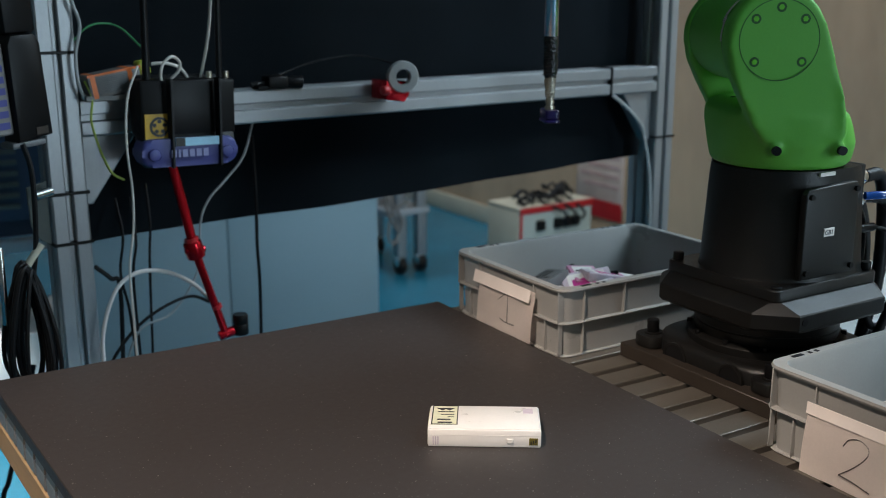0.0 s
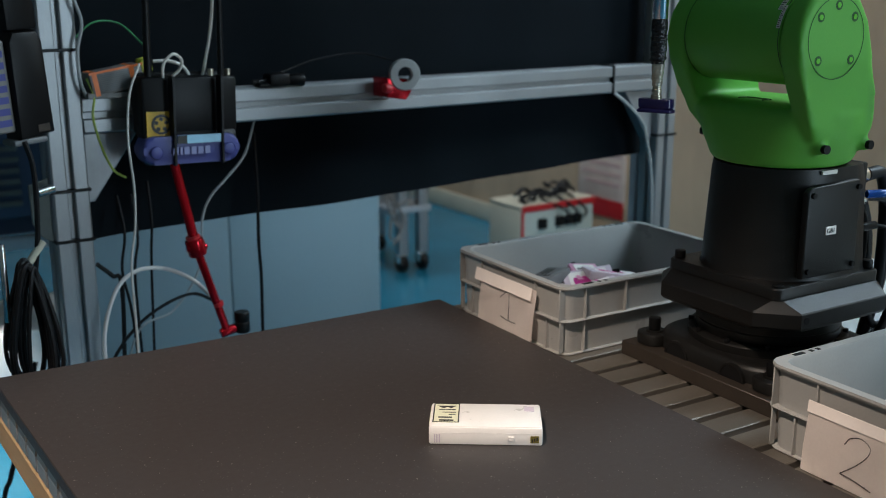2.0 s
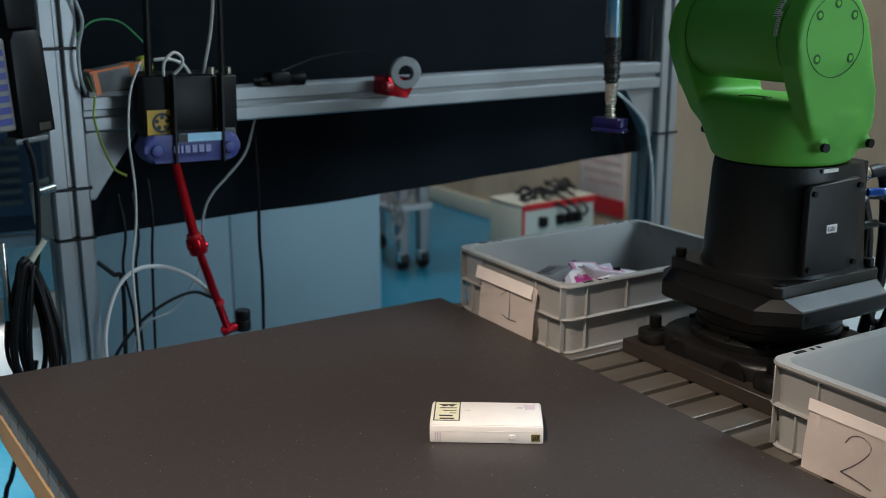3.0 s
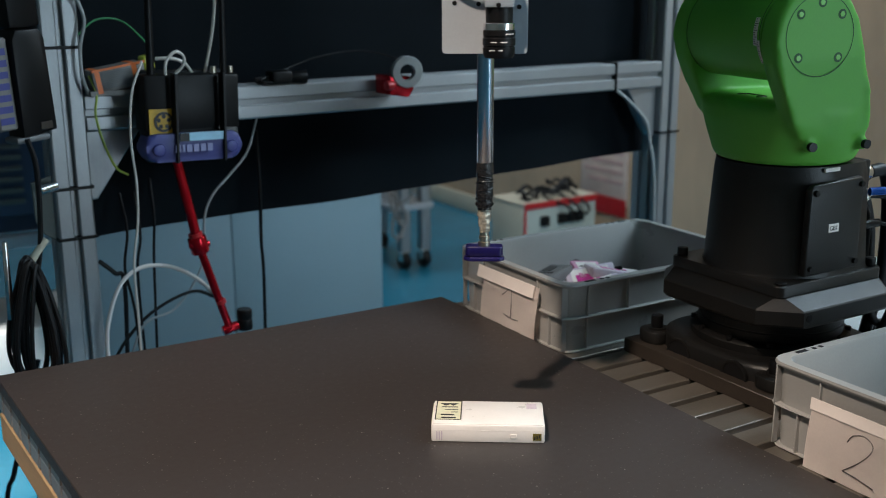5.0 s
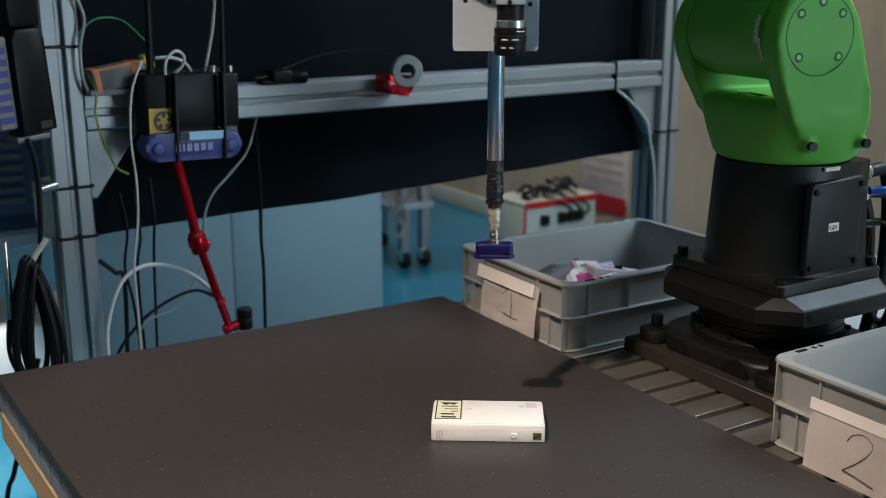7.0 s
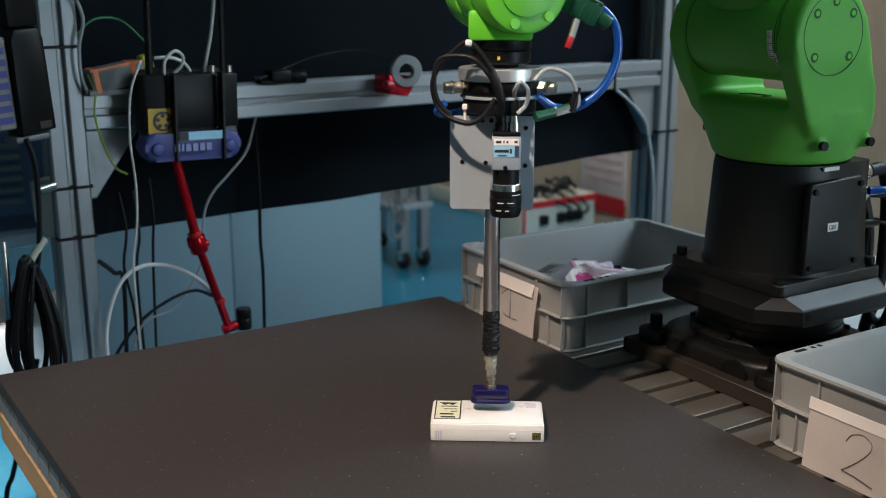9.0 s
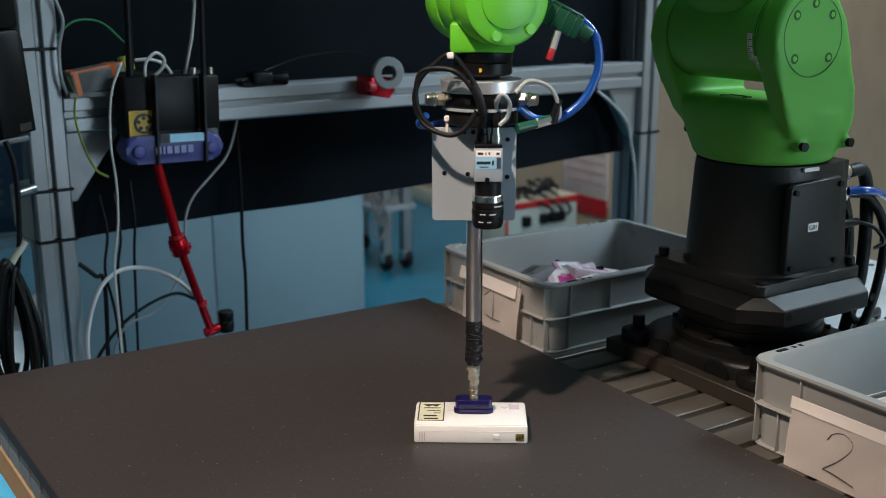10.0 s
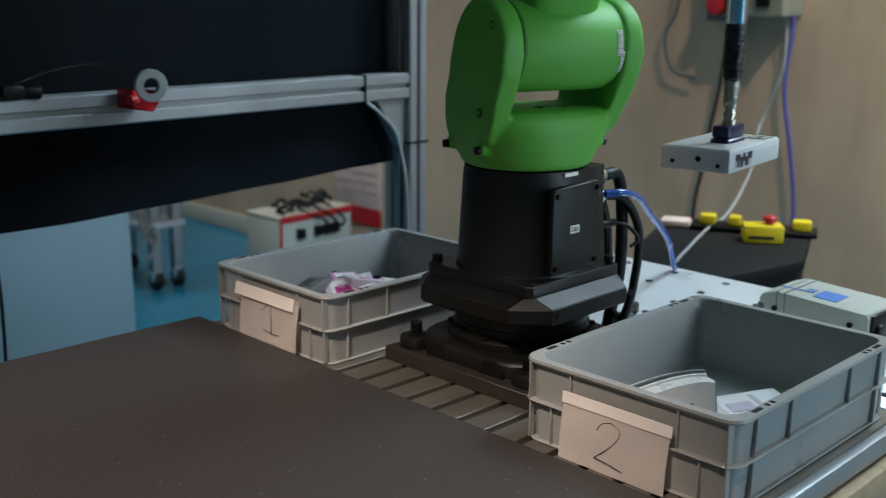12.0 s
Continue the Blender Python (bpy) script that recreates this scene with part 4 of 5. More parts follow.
        part("engraving", bm, M_PAPER, lens)
    for x, r, mm, z1 in ((0.008, 0.0068, M_BLACK, 0.3565), (0.0225, 0.0064, M_CHROME, 0.3445)):
        plug = part("camera_plug", one(turned, [(0.3271, r), (0.3365, r), (0.337, r * 0.85), (z1, r * 0.8)], 20, Matrix.Translation((x, -0.034, 0))), mm, tool, "camera cable plug")
    part("plug_boot", one(turned, [(0.3445, 0.0062), (0.352, 0.0065), (0.3625, 0.0045)], 16, Matrix.Translation((0.0225, -0.036, 0))), M_BLACK, tool)
    # cables on the tool
    for pts, r, mm, lab in (
            ([(0.008, -0.038, 0.335), (0.010, -0.052, 0.350), (0.004, -0.056, 0.372), (-0.012, -0.056, 0.396), (-0.030, -0.054, 0.4115), (-0.050, -0.048, 0.400), (-0.066, -0.044, 0.386), (-0.074, -0.040, 0.366), (-0.069, -0.040, 0.345), (-0.055, -0.044, 0.332), (-0.030, -0.050, 0.326), (-0.012, -0.053, 0.334), (0.002, -0.054, 0.352)], 0.0029, M_RUBBER, "black camera cable"),
            ([(0.006, -0.050, 0.352), (-0.003, -0.056, 0.374), (-0.022, -0.056, 0.393), (-0.046, -0.050, 0.397), (-0.066, -0.045, 0.392), (-0.072, -0.043, 0.372), (-0.068, -0.042, 0.350), (-0.050, -0.044, 0.330)], 0.0027, M_RUBBER, "black camera cable"),
            ([(0.008, -0.046, 0.335), (0.009, -0.056, 0.350), (0.005, -0.058, 0.366), (-0.003, -0.057, 0.380)], 0.0042, M_RUBBER, "thick black cable"),
            ([(0.0235, -0.030, 0.35), (0.024, -0.05, 0.362), (0.03, -0.055, 0.37), (0.038, -0.05, 0.36), (0.036, -0.044, 0.345), (0.027, -0.045, 0.336)], 0.0024, M_GREY, "grey looped cable"),
            ([(0.045, -0.035, 0.37), (0.06, -0.03, 0.382), (0.082, -0.026, 0.376), (0.093, -0.022, 0.36), (0.096, -0.02, 0.343), (0.085, -0.02, 0.336)], 0.0024, M_GREY, "grey sensor cable"),
            ([(0.05, -0.02, 0.352), (0.07, -0.012, 0.339), (0.098, -0.008, 0.34), (0.125, -0.004, 0.36), (0.14, 0.0, 0.39), (0.139, 0.0, 0.42), (0.128, 0.0, 0.438), (0.112, 0.0, 0.449)], 0.0048, M_BLUE, "glossy blue air hose"),
            ([(-0.06, -0.03, 0.345), (-0.07, -0.02, 0.335), (-0.06, -0.005, 0.33), (-0.035, 0.0, 0.335)], 0.004, M_BLUE, "glossy blue air hose")):
        part("tool_cable", one(tube, [(x * (0.88 if x < 0 else 0.96), y, z + 0.0115) for x, y, z in pts], r, 10, 7), mm, tool, lab)
    part("cable_band", one(box, (-0.030, -0.0585, 0.4185), (-0.0225, -0.0505, 0.4255), 0.0015, 1), M_PAPER, tool, "white band round the cables")
    part("green_plug", one(rod, (0.045, -0.038, 0.343), (0.066, -0.028, 0.347), 0.0056, 0.005, 16), M_GRN, tool, "green plug sleeve")
    part("plug_nut", one(rod, (0.066, -0.028, 0.347), (0.083, -0.02, 0.351), 0.0055, seg=8), M_CHROME, tool)
    part("boot", one(rod, (0.084, -0.021, 0.347), (0.092, -0.02, 0.373), 0.0055, 0.0035, 14), M_BLACK, tool)
    g = part("ejector", one(box, (-0.020, -0.012, -0.012), (0.024, 0.012, 0.011), 0.003, 2, pose(0.092, 0.002, 0.458, 0, 28, 0)), M_GRN, tool, "dark green vacuum ejector block")
    for i in range(4):
        part("clamp_rib", one(box, (-0.019 + 0.011 * i, -0.0128, -0.0128), (-0.016 + 0.011 * i, 0.0128, 0.0122), 0.0008, 1, pose(0.092, 0.002, 0.458, 0, 28, 0)), M_GRN, g)
    for i in range(3):
        part("fin", one(box, (-0.018, -0.010 + 0.008 * i, 0.011), (0.022, -0.006 + 0.008 * i, 0.0145), 0.001, 1, pose(0.092, 0.002, 0.458, 0, 28, 0)), M_GRN, g)
    part("outlet", one(rod, (0.113, 0, 0.448), (0.125, 0, 0.439), 0.0085, seg=18, bevel=0.001), M_GRN, g)
    part("stem", one(rod, (0.089, -0.008, 0.445), (0.0835, -0.010, 0.426), 0.0042, seg=12), M_GREY, g)
    part("red_cap", one(rod, (0.0835, -0.010, 0.427), (0.0795, -0.011, 0.4145), 0.0043, seg=14, bevel=0.001), M_REDP, g, "red silencer cap")
    return tool


SHOULDER, UPPER, FORE, WRIST, TOOL = turret(), upper_arm(), forearm(), wrist(), suction_tool()

# hoses and leads behind the robot column
for pts, r, mm, lab in (
        ([(0.085, -0.082, 0.240), (0.118, -0.095, 0.239), (0.20, -0.065, 0.215), (0.287, -0.025, 0.176), (0.505, 0.075, 0.080), (0.640, 0.140, -0.012)], 0.0058, M_BLUE, "blue air hose"),
        ([(0.110, -0.06, 0.262), (0.145, -0.06, 0.258), (0.168, -0.055, 0.20), (0.176, -0.05, 0.10), (0.170, -0.04, 0.03), (0.175, -0.03, DECK + 0.010)], 0.0095, M_RUBBER, "thick black robot cable"),
        ([(0.110, -0.06, 0.232), (0.150, -0.07, 0.222), (0.186, -0.075, 0.17), (0.190, -0.07, 0.09), (0.175, -0.06, 0.02), (0.15, -0.04, DECK + 0.006)], 0.007, M_RUBBER, "black robot cable"),
        ([(0.110, -0.02, 0.262), (0.150, -0.01, 0.25), (0.182, -0.015, 0.17), (0.186, -0.02, 0.08), (0.2, -0.03, DECK + 0.008)], 0.009, M_RUBBER, "thick black robot cable"),
        ([(0.110, -0.02, 0.232), (0.160, -0.025, 0.19), (0.162, -0.03, 0.10), (0.17, -0.05, 0.03), (0.25, -0.03, 0.022), (0.30, 0.0, 0.008), (0.33, 0.02, DECK + 0.006)], 0.006, M_RUBBER, "black robot cable"),
        ([(0.124, -0.072, 0.19), (0.145, -0.085, 0.182), (0.165, -0.09, 0.16), (0.19, -0.06, 0.14)], 0.003, M_RUBBER, "thin black lead"),
        ([(0.10, -0.10, DECK + 0.004), (0.14, -0.13, DECK + 0.022), (0.17, -0.12, DECK + 0.012), (0.19, -0.15, DECK + 0.004)], 0.005, M_RUBBER, "short black lead on the plate")):
    part("robot_cable", one(tube, pts, r, 10, 7), mm, robot, lab)

# ======== aluminium frame, curtain, and what hangs on it ========
def slotted(name, lo, hi, axis, parent, label=""):
    """A square extrusion along axis (0 or 2) with one slot in each face."""
    lo, hi = Vector(lo), Vector(hi)
    h, g, d, c = 0.03, 0.0055, 0.011, 0.003
    q = [(-h + c, -h), (-g - 0.002, -h), (-g, -h + 0.002), (-g, -h + d), (g, -h + d), (g, -h + 0.002), (g + 0.002, -h), (h - c, -h)]
    pts = []
    for k in range(4):
        co, si = (1, 0, -1, 0)[k], (0, 1, 0, -1)[k]
        pts += [(x * co - y * si, x * si + y * co) for x, y in q]
    mid = (lo + hi) / 2
    half = (hi[axis] - lo[axis]) / 2
    turn = pose(0, 0, 0, 0, 90, 0) if axis == 0 else Matrix.Identity(4)
    return part(name, one(prism, pts, -half, half, 0, 1, Matrix.Translation(mid) @ turn), M_ALU, parent, label)


def machine_frame():
    f = thing("machine_frame", "silver slotted aluminium frame with a cross beam", "frame", FRAME)
    slotted("post", (-0.317, -0.003, FLOOR), (-0.257, 0.057, 1.35), 2, f)
    slotted("post", (1.092, -0.003, FLOOR), (1.152, 0.057, 1.35), 2, f)
    slotted("cross_beam", (-0.256, 0.0, 0.282), (1.091, 0.06, 0.342), 0, f)
    slotted("top_beam", (-0.256, 0.0, 1.25), (1.091, 0.06, 1.31), 0, f)
    slotted("rear_post", (1.165, 0.10, FLOOR), (1.225, 0.16, 1.35), 2, f)
    for x, s in ((-0.2555, 1), (1.0905, -1)):
        part("gusset", one(prism, [(x, 0.281), (x + s * 0.095, 0.281), (x + s * 0.012, 0.165), (x, 0.165)], -0.045, -0.015, 0.002, 1, pose(0, 0, 0, 90, 0, 0)), M_ALU, f, "grey corner gusset")
    for x0, x1, z in ((-0.32, -0.254, 0.418), (-0.32, -0.254, 0.188), (-0.32, -0.254, 0.103), (1.089, 1.155, 0.17)):
        part("cable_tie", one(box, (x0, -0.0062, z), (x1, 0.06, z + 0.005), 0.0008, 1), M_BLACK, f, "black cable tie round the post")
    part("cable_tie", one(box, (0.940, -0.003, 0.279), (0.945, 0.063, 0.345), 0.0008, 1), M_BLACK, f, "black cable tie round the beam")
    part("side_plate", one(prism, [(-0.352, 0.205), (-0.319, 0.215), (-0.319, 0.105), (-0.336, 0.115), (-0.350, 0.14)], -0.012, -0.008, 0.001, 1, pose(0, 0, 0, 90, 0, 0)), M_BOX, f, "grey steel side plate")
    # curtain
    bm = bmesh.new()
    n, k = 60, 10
    g = []
    for j in range(k + 1):
        row = []
        for i in range(n + 1):
            u = i / n
            x = -0.262 + 1.40 * u
            zb = 0.080 + 0.033 * u + 0.003 * math.sin(9 * u)
            z = zb + (1.36 - zb) * (j / k) ** 1.3
            row.append(bm.verts.new((x, 0.092 + 0.006 * math.sin(14 * u) + 0.003 * math.sin(31 * u + 2 * j / k), z)))
        g.append(row)
    for j in range(k):
        for i in range(n):
            bm.faces.new((g[j][i], g[j][i + 1], g[j + 1][i + 1], g[j + 1][i]))
    bmesh.ops.solidify(bm, geom=bm.faces[:], thickness=0.003)
    solid("black_curtain", bm, M_CURTAIN, "black cloth curtain hung behind the frame", "curtain", FRAME)
    p = thing("standing_screen", "plain blue-grey standing screen of two panels", "screen")
    for x0, x1 in ((-0.29, 0.1595), (0.1625, 0.676)):
        part("panel", one(box, (x0, 1.50, FLOOR + 0.03), (x1, 1.53, 1.1), 0.003), M_SCREEN, p)
    for x in (-0.1, 0.6):
        part("foot", one(box, (x - 0.02, 1.40, FLOOR), (x + 0.02, 1.63, FLOOR + 0.03), 0.004), M_ALU, p)


machine_frame()


def router():
    r = thing("network_router", "blue and black network router with antennas strapped to the beam", "router", FRAME)
    m = pose(-0.105, -0.055, 0.30, 0, 1.5, 0)
    body = part("case", one(prism, ring_rows(0.160, 0.150, 0.012, 5), -0.02, 0.02, 0.004, 2, m @ pose(0, 0, 0.005, 68, 0, 0)), M_BLACK, r)
    part("dark_cover", one(box, (-0.082, -0.03, -0.02), (0.084, 0.02, 0.075), 0.006, 2, m), M_BLACK, r, "black plastic cover")
    part("front", one(prism, ring_rows(0.166, 0.046, 0.018, 6), -0.026, 0.022, 0.007, 3, m @ pose(-0.004, -0.024, -0.043, 90, 0, 0)), M_ROUTER, r, "violet blue front bezel")
    for s in (-1, 1):
        part("foot", one(rod, m @ Vector((s * 0.063 - 0.004, -0.047, -0.045)), m @ Vector((s * 0.063 - 0.004, -0.0515, -0.045)), 0.0105, bevel=0.003), M_ROUTER, r)
    for i, (a, b) in enumerate(((-0.040, -0.031), (-0.028, -0.024), (-0.021, -0.012), (-0.009, 0.0), (0.003, 0.012), (0.015, 0.024))):
        part("logo_bar", one(box, (a, -0.0515, -0.050), (b, -0.0495, -0.038), 0.0, 1, m), M_LETTER, r, "pale plain lettering bar")
    strip = part("strip", one(box, (-0.032, -0.0515, -0.032), (0.044, -0.049, -0.0185), 0.0, 1, m), M_PALE, r, "pale blue strip")
    part("strip_mark", one(box, (-0.032, -0.0522, -0.032), (-0.016, -0.0513, -0.0185), 0.0, 1, m), M_INK, strip)
    sticker = part("sticker", one(box, (-0.076, -0.0335, -0.022), (-0.028, -0.031, 0.02), 0.0, 1, m), M_YELLOW, r, "yellow square sticker with black emblem")
    ringb = one(turned, [(0, 0.0165), (0.0012, 0.0165), (0.0012, 0.0125), (0, 0.0125)], 28, m @ Matrix.Translation((-0.052, -0.0337, -0.001)) @ pose(0, 0, 0, 90, 0, 0), False)
    part("emblem", ringb, M_INK, sticker)
    for a in range(5):
        c = radians(72 * a + 18)
        part("emblem_dot", one(rod, m @ Vector((-0.052 + 0.009 * math.cos(c), -0.0334, -0.001 + 0.009 * math.sin(c))), m @ Vector((-0.052 + 0.009 * math.cos(c), -0.0346, -0.001 + 0.009 * math.sin(c))), 0.0035, seg=8), M_INK, sticker)
    for x, z0, z1, rr in ((-0.064, 0.07, 0.30, 0.0068), (0.062, 0.07, 0.30, 0.0055)):
        part("antenna", one(rod, m @ Vector((x, -0.015, z0 - 0.01)), m @ Vector((x + 0.004, -0.005, z1)), rr, rr * 0.7, 14), M_BLACK, r, "black antenna")
    for x in (-0.038, 0.045):
        part("strap", one(box, (x, -0.0535, -0.068), (x + 0.004, -0.0325, 0.078), 0.0005, 1, m), M_RUBBER, r, "black strap")
    for x in (0.045, 0.075):
        part("antenna_socket", one(rod, m @ Vector((x, -0.012, 0.074)), m @ Vector((x, -0.012, 0.086)), 0.005, seg=10), M_BRASS, r, "brass socket")
    # terminal module
    t = thing("terminal_module", "grey terminal module with orange bands lying on the beam", "electronics", FRAME)
    m = pose(-0.205, -0.012, 0.372, 0, -9, 0)
    part("case", one(box, (-0.044, -0.02, -0.02), (0.044, 0.025, 0.018), 0.003, 2, m), M_TERM, t)
    for x in (-0.040, 0.022):
        part("band", one(box, (x, -0.0206, -0.0204), (x + 0.008, 0.0255, 0.0184), 0.0, 1, m), M_ORANGE, t, "orange band")
    part("edge_band", one(box, (-0.044, -0.021, 0.015), (0.046, -0.018, 0.0186), 0.0, 1, m), M_ORANGE, t, "orange band")
    for i in range(9):
        part("fin", one(box, (-0.030, -0.0212, -0.014 + 0.003 * i), (0.020, -0.019, -0.0125 + 0.003 * i), 0.0, 1, m), M_GROOVE, t)
    part("lime_plug", one(box, (0.044, -0.016, 0.0), (0.064, 0.01, 0.024), 0.003, 1, m), M_LIME, t, "lime green plug")
    part("bracket", one(box, (-0.05, -0.02, -0.030), (0.05, 0.03, -0.021), 0.001, 1), M_TERM, t, "", pose(-0.205, -0.012, 0.372))


router()


def ring_camera():
    m = FRAME @ pose(0.332, -0.035, 0.353, 0, 0, 0)
    r = thing("ring_light_camera", "white ring light on a red clamp fixed to the beam", "camera", m)
    turn = pose(0, -0.03, 0.004, 90, 0, -18)
    part("ring", one(turned, [(-0.008, 0.0148), (-0.008, 0.0285), (-0.006, 0.030), (0.006, 0.030), (0.008, 0.0285), (0.008, 0.0148), (-0.008, 0.0148)], 48, turn, False), M_GREY, r, "white ring light")
    part("back_ring", one(turned, [(-0.022, 0.0165), (-0.022, 0.027), (-0.0085, 0.0285), (-0.0085, 0.0165), (-0.022, 0.0165)], 40, turn, False), M_BLACK, r)
    cl = part("clamp", one(prism, [(-0.03, -0.038), (0.012, -0.045), (0.024, -0.03), (0.02, -0.006), (-0.03, -0.002)], -0.03, 0.026, 0.003, 2, pose(-0.005, 0, 0, 90, 0, 0)), M_RED, r, "red anodised clamp")
    part("knob", one(rod, (-0.03, -0.028, -0.02), (-0.046, -0.03, -0.02), 0.009, seg=16, bevel=0.002), M_REDP, cl)
    c = thing("small_camera", "small black camera lying on the beam", "camera", FRAME @ pose(0.110, 0.01, 0.342))
    part("body", one(box, (-0.03, -0.018, 0), (0.012, 0.018, 0.024), 0.006, 2), M_BLACK, c)
    part("lens", one(rod, (0.010, -0.004, 0.011), (0.042, -0.010, 0.010), 0.0105, 0.012, 20, 0.002), M_BLACK, c)
    part("plug", one(rod, (-0.028, 0, 0.01), (-0.055, 0.004, 0.008), 0.005, seg=12), M_RUBBER, c)
    part("base", one(box, (-0.05, -0.014, 0), (-0.008, 0.014, 0.007), 0.002, 1), M_BLACK, c)


ring_camera()


def red_arm():
    a = thing("red_support_arm", "glossy red jointed metal support arm with black knob", "support arm", FRAME)
    p0, p1, p2 = Vector((-0.126, -0.05, 0.232)), Vector((-0.096, -0.05, 0.077)), Vector((-0.050, -0.055, -0.082))
    part("upper_tube", one(rod, p0, p1, 0.0085, 0.0085, 22), M_RED, a)
    part("lower_tube", one(rod, p1, p2, 0.0075, 0.0072, 22), M_RED, a)
    d = (p2 - p0).normalized()
    j = part("joint", one(rod, p1 - d * 0.016, p1 + d * 0.016, 0.0165, seg=20, bevel=0.004), M_RED, a)
    part("joint_ring", one(rod, p1 - d * 0.022, p1 - d * 0.016, 0.0125, seg=20), M_REDP, j)
    part("joint_screw", one(rod, p1 + Vector((-0.0185, -0.004, 0)), p1 + Vector((0.0185, -0.004, 0)), 0.006, seg=14, bevel=0.002), M_RED, j)
    part("collar", one(rod, p2 - d * 0.055, p2 - d * 0.048, 0.0092, seg=20), M_REDP, a)
    part("elbow", one(rod, p2 + Vector((-0.012, 0, -0.006)), p2 + Vector((0.018, 0, 0.0)), 0.009, seg=16, bevel=0.003), M_RED, a)
    part("knob", one(turned, [(-0.022, 0.0125), (-0.02, 0.014), (-0.004, 0.014), (-0.002, 0.0125), (0.0, 0.014), (0.014, 0.014), (0.0165, 0.012)], 24, Matrix.Translation(p2 + Vector((0.031, 0, 0.012)))), M_BLACK, a, "ribbed black knob")


red_arm()


def pendant():
    d = thing("hanging_handset", "black handheld unit with striped screen hung on the post", "handset", FRAME)
    m = pose(-0.362, -0.075, 0.37, 0, -3, 20)
    part("body", one(prism, [(-0.03, -0.075), (0.03, -0.07), (0.028, 0.07), (0.02, 0.085), (-0.02, 0.085), (-0.028, 0.07)], -0.022, 0.022, 0.006, 2, m @ pose(0, 0, 0, 90, 0, 0)), M_BLACK, d)
    part("upper_grip", one(box, (-0.026, -0.018, 0.086), (0.026, 0.018, 0.24), 0.006, 2, m), M_BLACK, d)
    scr = part("side_panel", one(box, (-0.062, -0.012, -0.062), (-0.030, 0.01, 0.075), 0.003, 1, m), M_TERM, d, "pale side panel with blue stripes")
    for i in range(7):
        part("stripe", one(box, (-0.059, -0.0128, -0.052 + 0.017 * i), (-0.036, -0.0118, -0.042 + 0.017 * i), 0, 1, m), M_ROUTER, scr)
    part("foot", one(box, (-0.04, -0.018, -0.084), (0.018, 0.018, -0.074), 0.004, 2, m), M_GROOVE, d)
    part("tag", one(box, (0.0, -0.0232, -0.066), (0.02, -0.022, -0.055), 0, 1, m), M_BRONZE, d, "brown tag")
    part("valve", one(rod, (-0.345, -0.02, 0.196), (-0.318, -0.012, 0.200), 0.008, seg=12), M_CHROME, d, "small metal fitting")
    cable("handset_cable", [(-0.375, -0.1, 0.292), (-0.366, -0.1, 0.248), (-0.368, -0.1, 0.16), (-0.378, -0.1, 0.089), (-0.40, -0.1, 0.0)], 0.0042, M_RUBBER, "black cable hanging from a handset", FRAME)
    # coil
    c = thing("cable_coil", "coiled black cable hanging on a metal hook", "cable coil", FRAME @ pose(-0.010, 0, 0))
    rnd = random.Random(9)
    for k in range(16):
        w, h = 0.016 + 0.022 * rnd.random(), 0.095 + 0.022 * rnd.random()
        cx, cy, cz = -0.392 + 0.014 * (rnd.random() - 0.5), -0.15 + 0.003 * k - 0.024, 0.112 - h + 0.006 * rnd.random()
        pts = [(cx + w * math.cos(t) * (1 - 0.45 * math.sin(t)), cy + 0.004 * math.sin(2 * t), cz + h * math.sin(t)) for t in [i * math.pi / 6 for i in range(13)]]
        part("loop", one(tube, pts, 0.0034, 7, 4), M_RUBBER, c)
    part("hook", one(rod, (-0.425, -0.15, 0.03), (-0.423, -0.15, 0.15), 0.0055, 0.004, 12, 0.001), M_CHROME, c, "bright metal hook")
    part("bracket", one(rod, (-0.385, -0.10, 0.092), (-0.352, -0.10, 0.135), 0.006, seg=12), M_CABTOP, c, "pale slanting bracket")


pendant()

